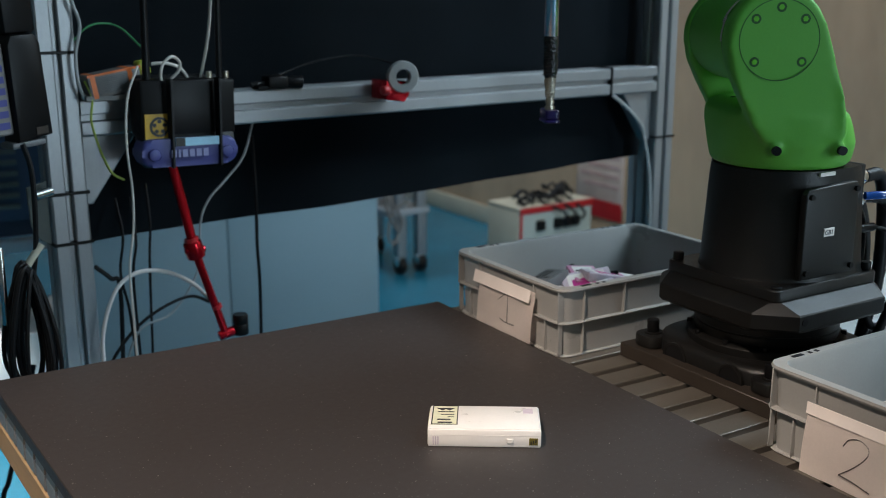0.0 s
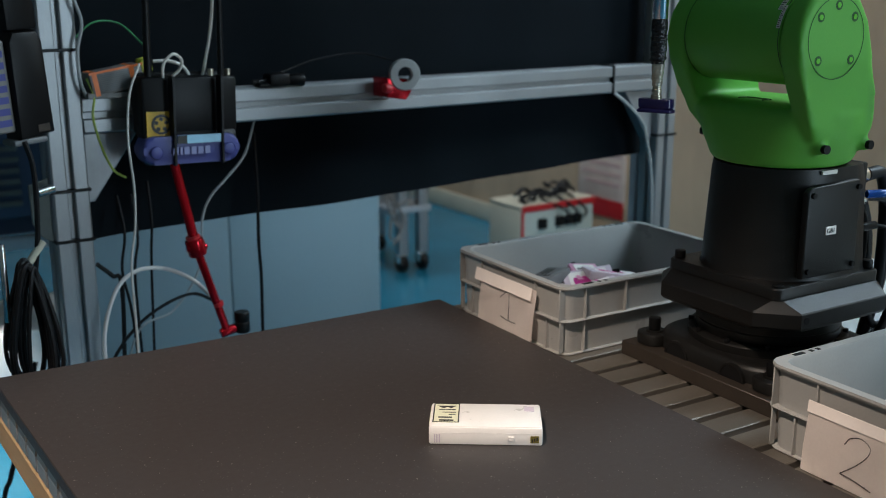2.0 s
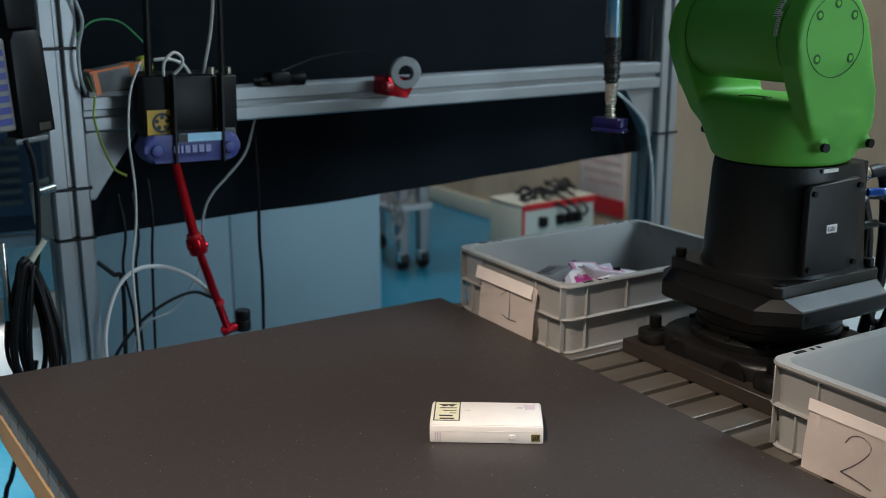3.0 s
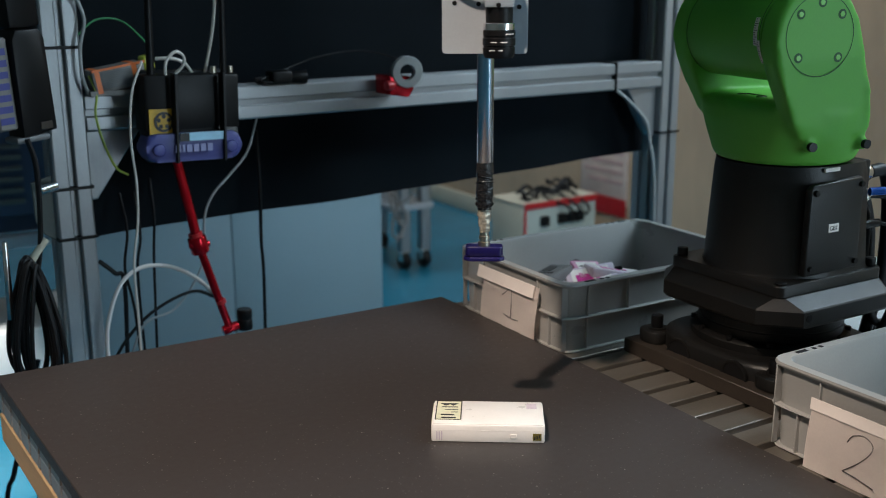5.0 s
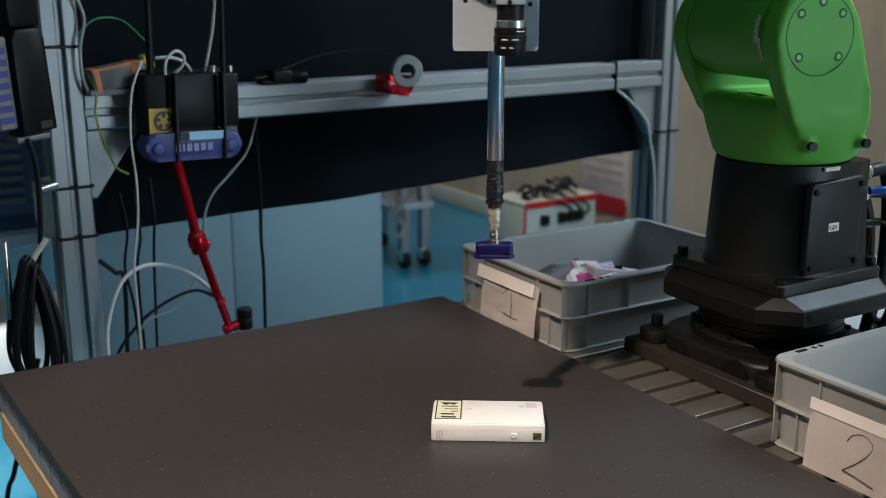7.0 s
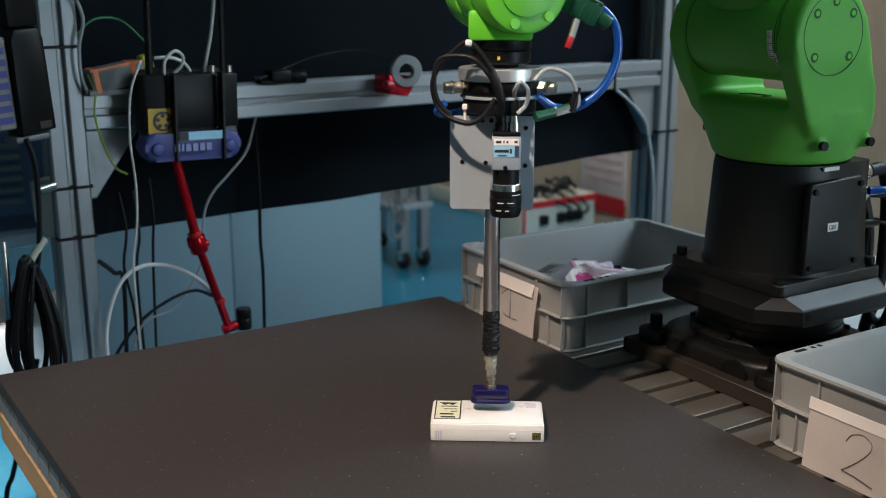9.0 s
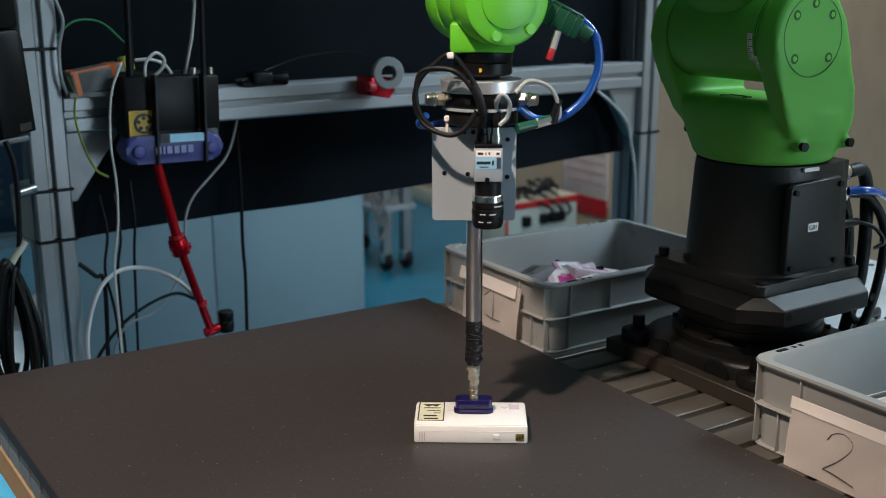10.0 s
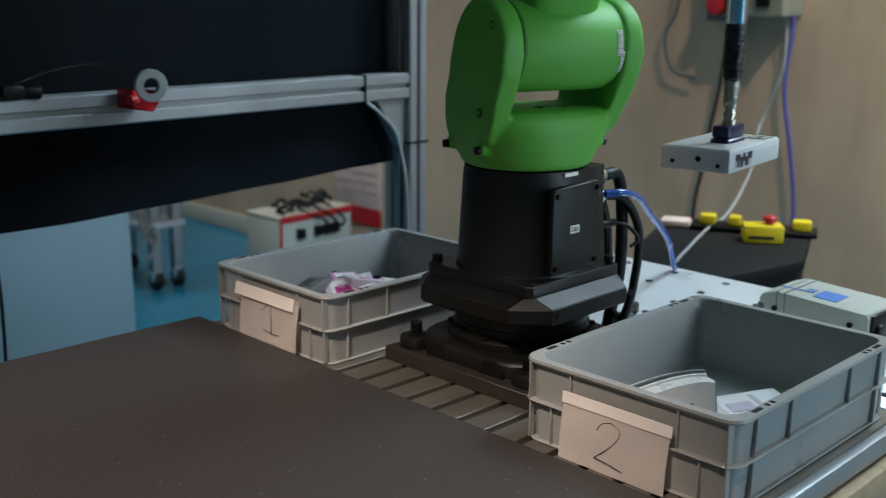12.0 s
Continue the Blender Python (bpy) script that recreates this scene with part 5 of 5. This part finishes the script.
LOOSE = (
    ("white_cable", 0.0020, M_WIRE, "thin white cable hanging beside the frame post", [(-0.185, -0.085, 0.400), (-0.207, -0.09, 0.35), (-0.214, -0.09, 0.278), (-0.21, -0.09, 0.204), (-0.213, -0.09, 0.138), (-0.224, -0.09, 0.072), (-0.224, -0.09, -0.016), (-0.223, -0.09, -0.20)]),
    ("white_cable", 0.0029, M_WIRE, "white cable rising from the router", [(-0.04, -0.05, 0.60), (-0.04, -0.05, 0.516), (-0.047, -0.05, 0.451), (-0.06, -0.05, 0.395), (-0.070, -0.05, 0.360)]),
    ("grey_cable", 0.0024, M_GREY, "pale grey cable looping below the beam", [(0.063, 0.03, 0.282), (0.04, 0.03, 0.219), (0.004, 0.03, 0.18), (-0.031, 0.03, 0.147), (-0.05, 0.03, 0.106), (-0.061, 0.03, 0.016), (-0.115, 0.03, -0.056), (-0.181, 0.03, -0.082), (-0.225, 0.03, -0.2)]),
    ("white_cable", 0.0037, M_PAPER, "white cable arching to the red arm", [(-0.262, -0.03, -0.14), (-0.26, -0.03, -0.055), (-0.235, -0.03, 0.016), (-0.198, -0.03, 0.045), (-0.149, -0.03, 0.042), (-0.099, -0.03, 0.014), (-0.067, -0.045, -0.023)]),
    ("black_cable", 0.0030, M_RUBBER, "black cable arching to the red arm", [(-0.262, -0.04, -0.16), (-0.253, -0.04, -0.105), (-0.209, -0.04, -0.052), (-0.157, -0.04, -0.021), (-0.104, -0.04, -0.009), (-0.068, -0.045, -0.026)]),
    ("black_cable", 0.0035, M_RUBBER, "black cable hanging below the curtain", [(0.080, 0.075, 0.25), (0.080, 0.07, 0.136), (0.078, 0.07, 0.036), (0.08, 0.07, -0.044), (0.075, 0.07, -0.25)]),
    ("black_cable", 0.0026, M_RUBBER, "thin black cable hanging below the curtain", [(-0.19, 0.07, 0.16), (-0.194, 0.03, 0.098), (-0.203, 0.03, 0.033), (-0.191, 0.03, -0.053), (-0.181, 0.03, -0.25)]),
    ("black_cable", 0.0026, M_RUBBER, "thin black cable hanging below the curtain", [(-0.165, 0.07, 0.16), (-0.168, 0.04, 0.087), (-0.178, 0.04, 0.005), (-0.172, 0.04, -0.25)]),
    ("black_cable", 0.0026, M_RUBBER, "thin black cable hanging below the curtain", [(-0.132, 0.075, 0.18), (-0.134, 0.06, 0.105), (-0.14, 0.06, 0.026), (-0.15, 0.06, -0.25)]),
    ("earth_wire", 0.0020, M_YG, "thin yellow-green wire beside the post", [(-0.252, -0.02, 0.375), (-0.245, -0.03, 0.347), (-0.249, -0.03, 0.311), (-0.239, -0.03, 0.264), (-0.223, -0.03, 0.224), (-0.203, -0.03, 0.209)]),
    ("earth_wire", 0.0016, M_GW, "thin green wire looping to the router", [(-0.258, 0.0, 0.44), (-0.227, 0.0, 0.463), (-0.185, 0.0, 0.46), (-0.153, -0.02, 0.425)]),
    ("white_strap", 0.0030, M_GREY, "white cable beside the frame post", [(-0.254, -0.02, 0.56), (-0.262, -0.02, 0.508), (-0.252, -0.02, 0.464), (-0.262, -0.02, 0.42), (-0.262, -0.02, 0.375), (-0.254, -0.02, 0.345)]),
    ("black_cable", 0.0016, M_RUBBER, "thin black lead from camera to ring light", [(0.06, 0.0, 0.352), (0.127, 0.02, 0.369), (0.192, 0.02, 0.387), (0.278, 0.01, 0.395), (0.341, -0.03, 0.378)]),
    ("grey_cable", 0.0040, M_GREY, "grey cable curving to the frame post", [(0.942, -0.006, 0.282), (0.98, -0.012, 0.254), (1.029, -0.012, 0.211), (1.046, -0.012, 0.17), (1.075, -0.008, 0.05), (1.083, -0.008, -0.2)]),
    ("usb_lead", 0.0026, M_WIRE, "white lead looping from the router", [(-0.146, -0.08, 0.365), (-0.144, -0.08, 0.395), (-0.127, -0.08, 0.412), (-0.111, -0.075, 0.403), (-0.112, -0.07, 0.388), (-0.124, -0.065, 0.375)]),
    ("white_cable", 0.0028, M_WIRE, "thin white lead on top of the router", [(-0.15, -0.05, 0.40), (-0.125, -0.055, 0.400), (-0.10, -0.05, 0.390), (-0.085, -0.045, 0.37)]),
)
for nm, r, mm, lab, pts in LOOSE:
    cable(nm, pts, r, mm, lab, FRAME)
cable("black_cable", [(-0.58, 0.5, -0.16), (-0.615, 0.5, -0.28), (-0.644, 0.5, -0.377), (-0.665, 0.5, -0.45), (-0.72, 0.5, FLOOR + 0.006)], 0.0048, M_RUBBER, "black cable hanging to the floor behind the table")
cable("mains_plug_lead", [(-0.255, 0.0, 0.06), (-0.23, 0.0, 0.035), (-0.215, 0.0, 0.01), (-0.225, 0.0, -0.2)], 0.004, M_RUBBER, "black mains lead beside the post", FRAME)


# ======== background ========
def background():
    # trolley seen under the curtain
    t = thing("trolley", "metal framed trolley on castors far behind", "trolley", pose(1.25, 2.90, FLOOR))
    for x in (0.285, 0.40):
        for y in (0.0, 0.45):
            leg = part("leg", one(box, (x - 0.025, y - 0.025, 0.09), (x + 0.025, y + 0.025, 0.95), 0.004), M_ALU, t)
            part("castor", one(rod, (x - 0.018, y, 0.045), (x + 0.018, y, 0.045), 0.045, bevel=0.006), M_BLACK, leg, "black castor wheel")
            part("fork", one(box, (x - 0.022, y - 0.02, 0.04), (x + 0.022, y + 0.02, 0.1), 0.004), M_CHROME, leg)
    for z in (0.30, 0.90):
        part("shelf", one(box, (0.20, -0.03, z), (0.44, 0.48, z + 0.03), 0.003), M_SHEET, t)
    part("box_on_shelf", one(box, (0.21, 0.05, 0.56), (0.40, 0.40, 0.70), 0.01), M_DEVICE, t)
    for pts in ([(0.26, -0.03, 0.6), (0.21, -0.06, 0.42), (0.27, -0.05, 0.27), (0.21, -0.06, 0.16)], [(0.25, -0.03, 0.55), (0.31, -0.06, 0.40), (0.22, -0.05, 0.33), (0.19, -0.06, 0.2), (0.25, -0.06, 0.18)], [(0.22, -0.03, 0.5), (0.18, -0.06, 0.36), (0.24, -0.06, 0.24), (0.20, -0.05, 0.4)]):
        part("lead", one(tube, pts, 0.006), M_TERM, t)
    # control cabinet with leads
    c = thing("control_cabinet", "pale green control cabinet with cream top and red stripe", "cabinet", pose(1.95, 2.47, FLOOR, 0, 0, 3))
    part("body", one(box, (0.0, 0.0, 0.0), (0.46, 0.25, 0.345), 0.006), M_CAB, c)
    part("top", one(box, (-0.005, -0.004, 0.3455), (0.465, 0.255, 0.36), 0.004), M_CABTOP, c, "cream top")
    part("side", one(box, (-0.004, 0.004, 0.005), (-0.0005, 0.246, 0.34), 0.001), M_CABTOP, c, "cream side panel")
    part("red_stripe", one(box, (0.0, -0.009, 0.328), (0.465, -0.0045, 0.36), 0.001), M_REDP, c, "red stripe")
    part("red_edge", one(box, (0.0, -0.008, 0.0), (0.012, -0.0005, 0.327), 0.001), M_REDP, c, "red front edge")
    for x in (0.12, 0.23, 0.29, 0.34):
        part("socket", one(box, (x - 0.022, -0.03, 0.24), (x + 0.022, -0.0005, 0.29), 0.006), M_BLACK, c, "black socket")
    rnd = random.Random(3)
    for k in range(6):
        x, y = 0.05 + 0.05 * k, 0.03 + 0.03 * (k % 3)
        pts = [(0.22 + 0.03 * k, -0.03, 0.27), (0.21 + 0.03 * k, -0.05, 0.32)] if k % 2 else []
        ang = 6.28 * rnd.random()
        for n in range(9):
            ang += 0.6 + 0.7 * rnd.random()
            x += 0.055 * math.cos(ang) + 0.008
            y += 0.035 * math.sin(ang)
            pts.append((min(max(x, 0.03), 0.43), min(max(y, 0.02), 0.22), 0.372 + 0.045 * rnd.random() * (n % 2) + 0.006 * k))
        cable("cabinet_lead", pts, 0.007, M_RUBBER, "black lead heaped on the cabinet", pose(1.95, 2.47, FLOOR, 0, 0, 3))
    # notice on the wall
    n = thing("wall_notice", "pale wall notice with red foot", "notice")
    part("sheet", one(box, (2.542, 2.42, -0.56), (2.549, 2.78, -0.18), 0.001), M_NOTICE, n)
    for k in range(5):
        part("print_bar", one(box, (2.540, 2.45, -0.26 - 0.05 * k), (2.5415, 2.75 - 0.03 * (k % 3), -0.24 - 0.05 * k)), M_NOTICE2, n, "faded pink print")
    part("red_foot", one(box, (2.538, 2.42, -0.62), (2.5415, 2.72, -0.53)), M_REDP, n, "red block")
    # black bench with yellow control box
    b = thing("black_bench", "black topped workbench against the wall", "bench")
    part("top", one(prism, [(1.388, 0.007), (1.531, -0.33), (1.24, -0.455), (0.985, -0.407), (0.962, -0.20), (1.135, -0.10)], -0.060, -0.035, 0.005), M_BENCH, b)
    part("front", one(prism, [(1.375, -0.01), (1.512, -0.325), (1.235, -0.44), (0.998, -0.395), (0.978, -0.20), (1.14, -0.11)], FLOOR, -0.0605, 0.003), M_BENCH, b)
    y = thing("yellow_control_box", "yellow control box with a red push button", "control box", pose(1.345, -0.295, -0.035, 0, 0, -55))
    part("case", one(box, (-0.046, -0.03, 0.0), (0.046, 0.03, 0.042), 0.006), M_YPL, y)
    part("button", one(turned, [(0.042, 0.010), (0.049, 0.010), (0.050, 0.016), (0.059, 0.016), (0.062, 0.012)], 24, pose(0.015, 0, 0)), M_REDP, y, "red mushroom button")
    part("lettering", one(box, (-0.034, -0.031, 0.010), (0.024, -0.0295, 0.018)), M_INK, y)
    s = thing("cable_tray", "yellow and black parts tray on the bench", "tray", pose(1.424, -0.218, -0.035, 0, 0, -65))
    part("tray", one(box, (-0.14, -0.04, 0), (0.16, 0.05, 0.012), 0.004), M_BLACK, s)
    for x, w in ((-0.12, 0.04), (-0.05, 0.03), (0.10, 0.045)):
        part("block", one(box, (x, -0.02, 0.012), (x + w, 0.02, 0.036), 0.005), M_YPL, s, "yellow plastic block")
    part("pale_block", one(box, (-0.215, -0.03, 0.0), (-0.142, 0.03, 0.018), 0.005), M_NOTICE, s)
    # instrument case on the plate
    d = thing("instrument_case", "ivory instrument case with a blue panel", "instrument", pose(0.75, -0.632, DECK + 0.001, 0, 0, -90))
    part("case", one(prism, [(0, 0), (0.19, 0), (0.19, 0.045), (0.185, 0.052), (0.03, 0.060), (0.006, 0.052), (0, 0.044)], -0.075, 0.045, 0.004, 2, pose(0, 0, 0, 90, 0, 0)), M_IVORY, d)
    part("end_shoe", one(box, (-0.002, -0.046, 0.0), (0.012, 0.076, 0.036), 0.003, 1), M_GROOVE, d, "dark end shoe")
    for x in (0.032, 0.046):
        part("seam", one(box, (x, -0.0455, 0.004), (x + 0.0012, 0.0755, 0.0606), 0, 1), M_GROOVE, d, "thin dark seam")
    lab = part("panel", one(box, (0.085, -0.012, 0.0), (0.125, 0.035, 0.0012), 0, 1, pose(0, -0.012, 0.0612, 0, 2.6, 0)), M_BLUEP, d, "blue panel")
    letters("lettering", "08", 0.019, pose(0.080, 0.012, 0.0602, 0, 2.6, 180), M_BLUEP, d)
    part("panel_bar", one(box, (0.02, -0.01, 0.0595), (0.08, -0.007, 0.0608)), M_BLUEP, d)
    part("end_knob", one(rod, (0.19, -0.02, 0.02), (0.204, -0.02, 0.02), 0.014, bevel=0.002), M_BLACK, d, "black end knob")
    part("end_plate", one(box, (0.19, -0.04, 0.004), (0.196, 0.07, 0.05), 0.002), M_BLACK, d)
    for x in (0.03, 0.16):
        part("screw", one(rod, (x, -0.045, 0.03), (x, -0.0475, 0.03), 0.005, seg=12), M_BLACK, d)
    # wall box with fittings
    w = thing("wall_box", "cream wall box with a red knob beside it", "wall box")
    part("case", one(box, (2.40, 0.245, 0.47), (2.548, 0.455, 0.86), 0.01), M_BOXP, w)
    part("edge", one(box, (2.394, 0.24, 0.464), (2.402, 0.46, 0.476), 0.002), M_BOX, w, "grey-green lower edge")
    part("socket", one(box, (2.388, 0.29, 0.50), (2.3935, 0.34, 0.62), 0.006), M_BLACK, w, "dark socket")
    part("red_knob", one(rod, (2.46, 0.510, 0.505), (2.41, 0.510, 0.505), 0.036, bevel=0.008), M_REDP, w, "red rotary knob")
    part("knob_box", one(box, (2.461, 0.458, 0.45), (2.548, 0.57, 0.80), 0.006), M_BOX, w, "grey-green switch housing")
    cable("wall_cable", [(2.50, 0.262, 0.9), (2.50, 0.259, 0.524), (2.50, 0.256, 0.423), (2.50, 0.268, 0.227), (2.50, 0.235, 0.05), (2.50, 0.207, -0.103), (2.50, 0.195, -0.238), (2.50, 0.207, -0.422), (2.50, 0.21, -0.84)], 0.008, M_VIOLET, "violet cable running down the wall")
    cable("wall_cable", [(2.49, 0.275, 0.47), (2.49, 0.270, 0.306), (2.49, 0.295, 0.226), (2.45, 0.33, 0.072), (2.0, 0.10, 0.018), (1.56, -0.085, -0.022), (1.32, -0.16, -0.026), (1.07, -0.252, -0.029), (0.985, -0.285, -0.030)], 0.0036, M_GREY, "white cable slung from the wall to the bench")
    cable("wall_cable", [(2.51, 0.70, 1.0), (2.51, 0.718, 0.522), (2.51, 0.767, 0.395), (2.51, 0.733, 0.269), (2.51, 0.624, 0.24)], 0.007, M_BOX, "grey tube looped on the wall")
    cable("wall_cable", [(2.51, 0.50, 0.46), (2.51, 0.526, 0.211), (2.51, 0.553, 0.055), (2.51, 0.574, -0.093), (2.51, 0.601, -0.288), (2.51, 0.6, -0.84)], 0.008, M_BRONZE, "brown cable running down the wall")
    # machine behind the handset
    k = thing("blue_machine", "slate blue machine cabinet with louvres on legs", "machine", pose(-2.0, 2.0, FLOOR))
    part("body", one(box, (0, 0.03, 0.60), (1.95, 0.6, 2.2), 0.01), M_MACHINE, k)
    part("panel", one(box, (0.05, 0.0, 0.66), (1.90, 0.029, 1.32), 0.006), M_MACHINE, k)
    for i in range(6):
        part("louvre", one(box, (1.52, -0.012, 0.70 + 0.035 * i), (1.66, -0.001, 0.715 + 0.035 * i), 0.002, 1), M_BOX, k)
    # pale block added to stand in for a brightly lit patch
    part("bright_patch_block", one(box, (1.0, -0.03, 0.08), (1.93, 0.4, 0.29), 0.006), M_BRIGHT_PATCH, k, "pale block in place of a brightly lit patch")
    part("rail", one(box, (0.0, -0.02, 0.56), (1.95, 0.029, 0.60), 0.004), M_SHEET, k, "bright metal rail")
    for x in (0.1, 1.0, 1.85):
        part("leg", one(box, (x - 0.03, 0.41, 0.0), (x + 0.03, 0.47, 0.6), 0.004), M_BLACK, k)


background()


# ======== motion ========
# seconds, shoulder heading, suction lip x, y, z, tool turn
MOVES = [
    (0.0, 149.5, -0.015, -0.320, 0.342, -80), (0.2, 160, -0.017, -0.400, 0.352, -62), (0.4, 171, 0.010, -0.452, 0.360, -38),
    (0.7, 178, 0.026, -0.477, 0.364, -34), (1.0, 179, 0.027, -0.480, 0.365, -32), (2.7, 179, 0.027, -0.480, 0.365, -32),
    (2.9, 178.5, 0.000, -0.476, 0.352, -36), (3.0, 178, -0.037, -0.467, 0.342, -40), (3.2, 175, -0.117, -0.447, 0.315, -46), (3.8, 170, -0.235, -0.45, 0.24, -22),
    (4.8, 168, -0.2515, -0.4694, 0.207, -2), (5.0, 168.3, -0.2336, -0.4805, 0.207, 0), (5.3, 168.5, -0.2240, -0.4865, 0.207, 0),
    (7.2, 168.5, -0.2236, -0.4868, 0.209, 0), (8.0, 172.5, -0.227, -0.490, 0.115, 0), (8.8, 176.3, -0.2315, -0.4955, 0.045, 0), (9.0, 176.4, -0.232, -0.496, 0.0345, 0), (9.2, 176.5, -0.2324, -0.496, 0.0275, 0), (9.4, 176.5, -0.2324, -0.496, 0.0235, 0),
    (10.1, 176.5, -0.2324, -0.496, 0.0235, 0), (10.2, 176.5, -0.2324, -0.496, 0.036, 0), (10.3, 176.6, -0.2324, -0.496, 0.061, 0), (10.5, 177, -0.2324, -0.496, 0.122, 0),
    (10.7, 177.5, -0.2324, -0.497, 0.200, 0), (10.9, 178, -0.2324, -0.502, 0.239, 1), (11.0, 179, -0.232, -0.512, 0.244, 3), (11.1, 184, -0.226, -0.560, 0.252, 15),
    (11.2, 191.5, -0.213, -0.618, 0.267, 32), (11.3, 202, -0.183, -0.697, 0.287, 55), (11.4, 214, -0.139, -0.769, 0.308, 80), (11.5, 225, -0.095, -0.822, 0.326, 110),
    (11.6, 236, -0.036, -0.875, 0.356, 150), (11.7, 244, 0.004, -0.902, 0.374, 182), (11.8, 249, 0.032, -0.918, 0.386, 205), (11.9, 253, 0.043, -0.924, 0.384, 217), (12.0, 255.5, 0.047, -0.926, 0.381, 222),
]
UP_LEN, FORE_LEN, WRIST_UP = 0.330, 0.335, 0.467


def motions():
    rows = {"s": [], "u": [], "f": [], "w": [], "t": [], "c": []}
    away = pose(-0.2324, -0.496, 0.0235, 0, 0, CART[2]).inverted() @ pose(CART[0], CART[1], 0, 0, 0, CART[2])
    for t, a, x, y, z, turn in MOVES:
        tool = pose(x - AX, y - AY, z, 0, 0, CART[2] + turn)
        rows["t"].append((t, tool))
        ahead = pose(0, 0, 0, 0, 0, a)
        rows["s"].append((t, ahead))
        hub = ahead @ Vector((J2_OUT, 0, J2_UP))
        centre = Vector((x - AX, y - AY, z + WRIST_UP))
        rel = ahead.inverted() @ centre - Vector((J2_OUT, 0, J2_UP))
        dist = min(math.hypot(rel.x, rel.z), UP_LEN + FORE_LEN - 0.002)
        bend = math.acos((UP_LEN ** 2 + dist ** 2 - FORE_LEN ** 2) / (2 * UP_LEN * dist))
        tilt = math.atan2(rel.x, rel.z) - bend
        upper = Matrix.Translation(hub) @ pose(0, 0, 0, 0, 0, a) @ pose(0, 0, 0, 0, math.degrees(tilt), 0)
        rows["u"].append((t, upper))
        elbow = upper @ Vector((0, 0, UP_LEN))
        d = centre - elbow
        head = math.degrees(math.atan2(d.y, d.x))
        rows["f"].append((t, Matrix.Translation(elbow) @ pose(0, 0, 0, 0, -math.degrees(math.atan2(d.z, math.hypot(d.x, d.y))), head)))
        rows["w"].append((t, Matrix.Translation(centre) @ pose(0, 0, 0, 0, 0, CART[2] + (a - 176.5))))
        if t >= 10.1:
            rows["c"].append((t, pose(x, y, z, 0, 0, CART[2] + turn) @ away))
        else:
            rows["c"].append((t, pose(CART[0], CART[1], 0, 0, 0, CART[2])))
    walk(SHOULDER, rows["s"])
    walk(UPPER, rows["u"])
    walk(FORE, rows["f"])
    walk(WRIST, rows["w"])
    walk(TOOL, rows["t"])
    walk(cartridge, rows["c"])


motions()
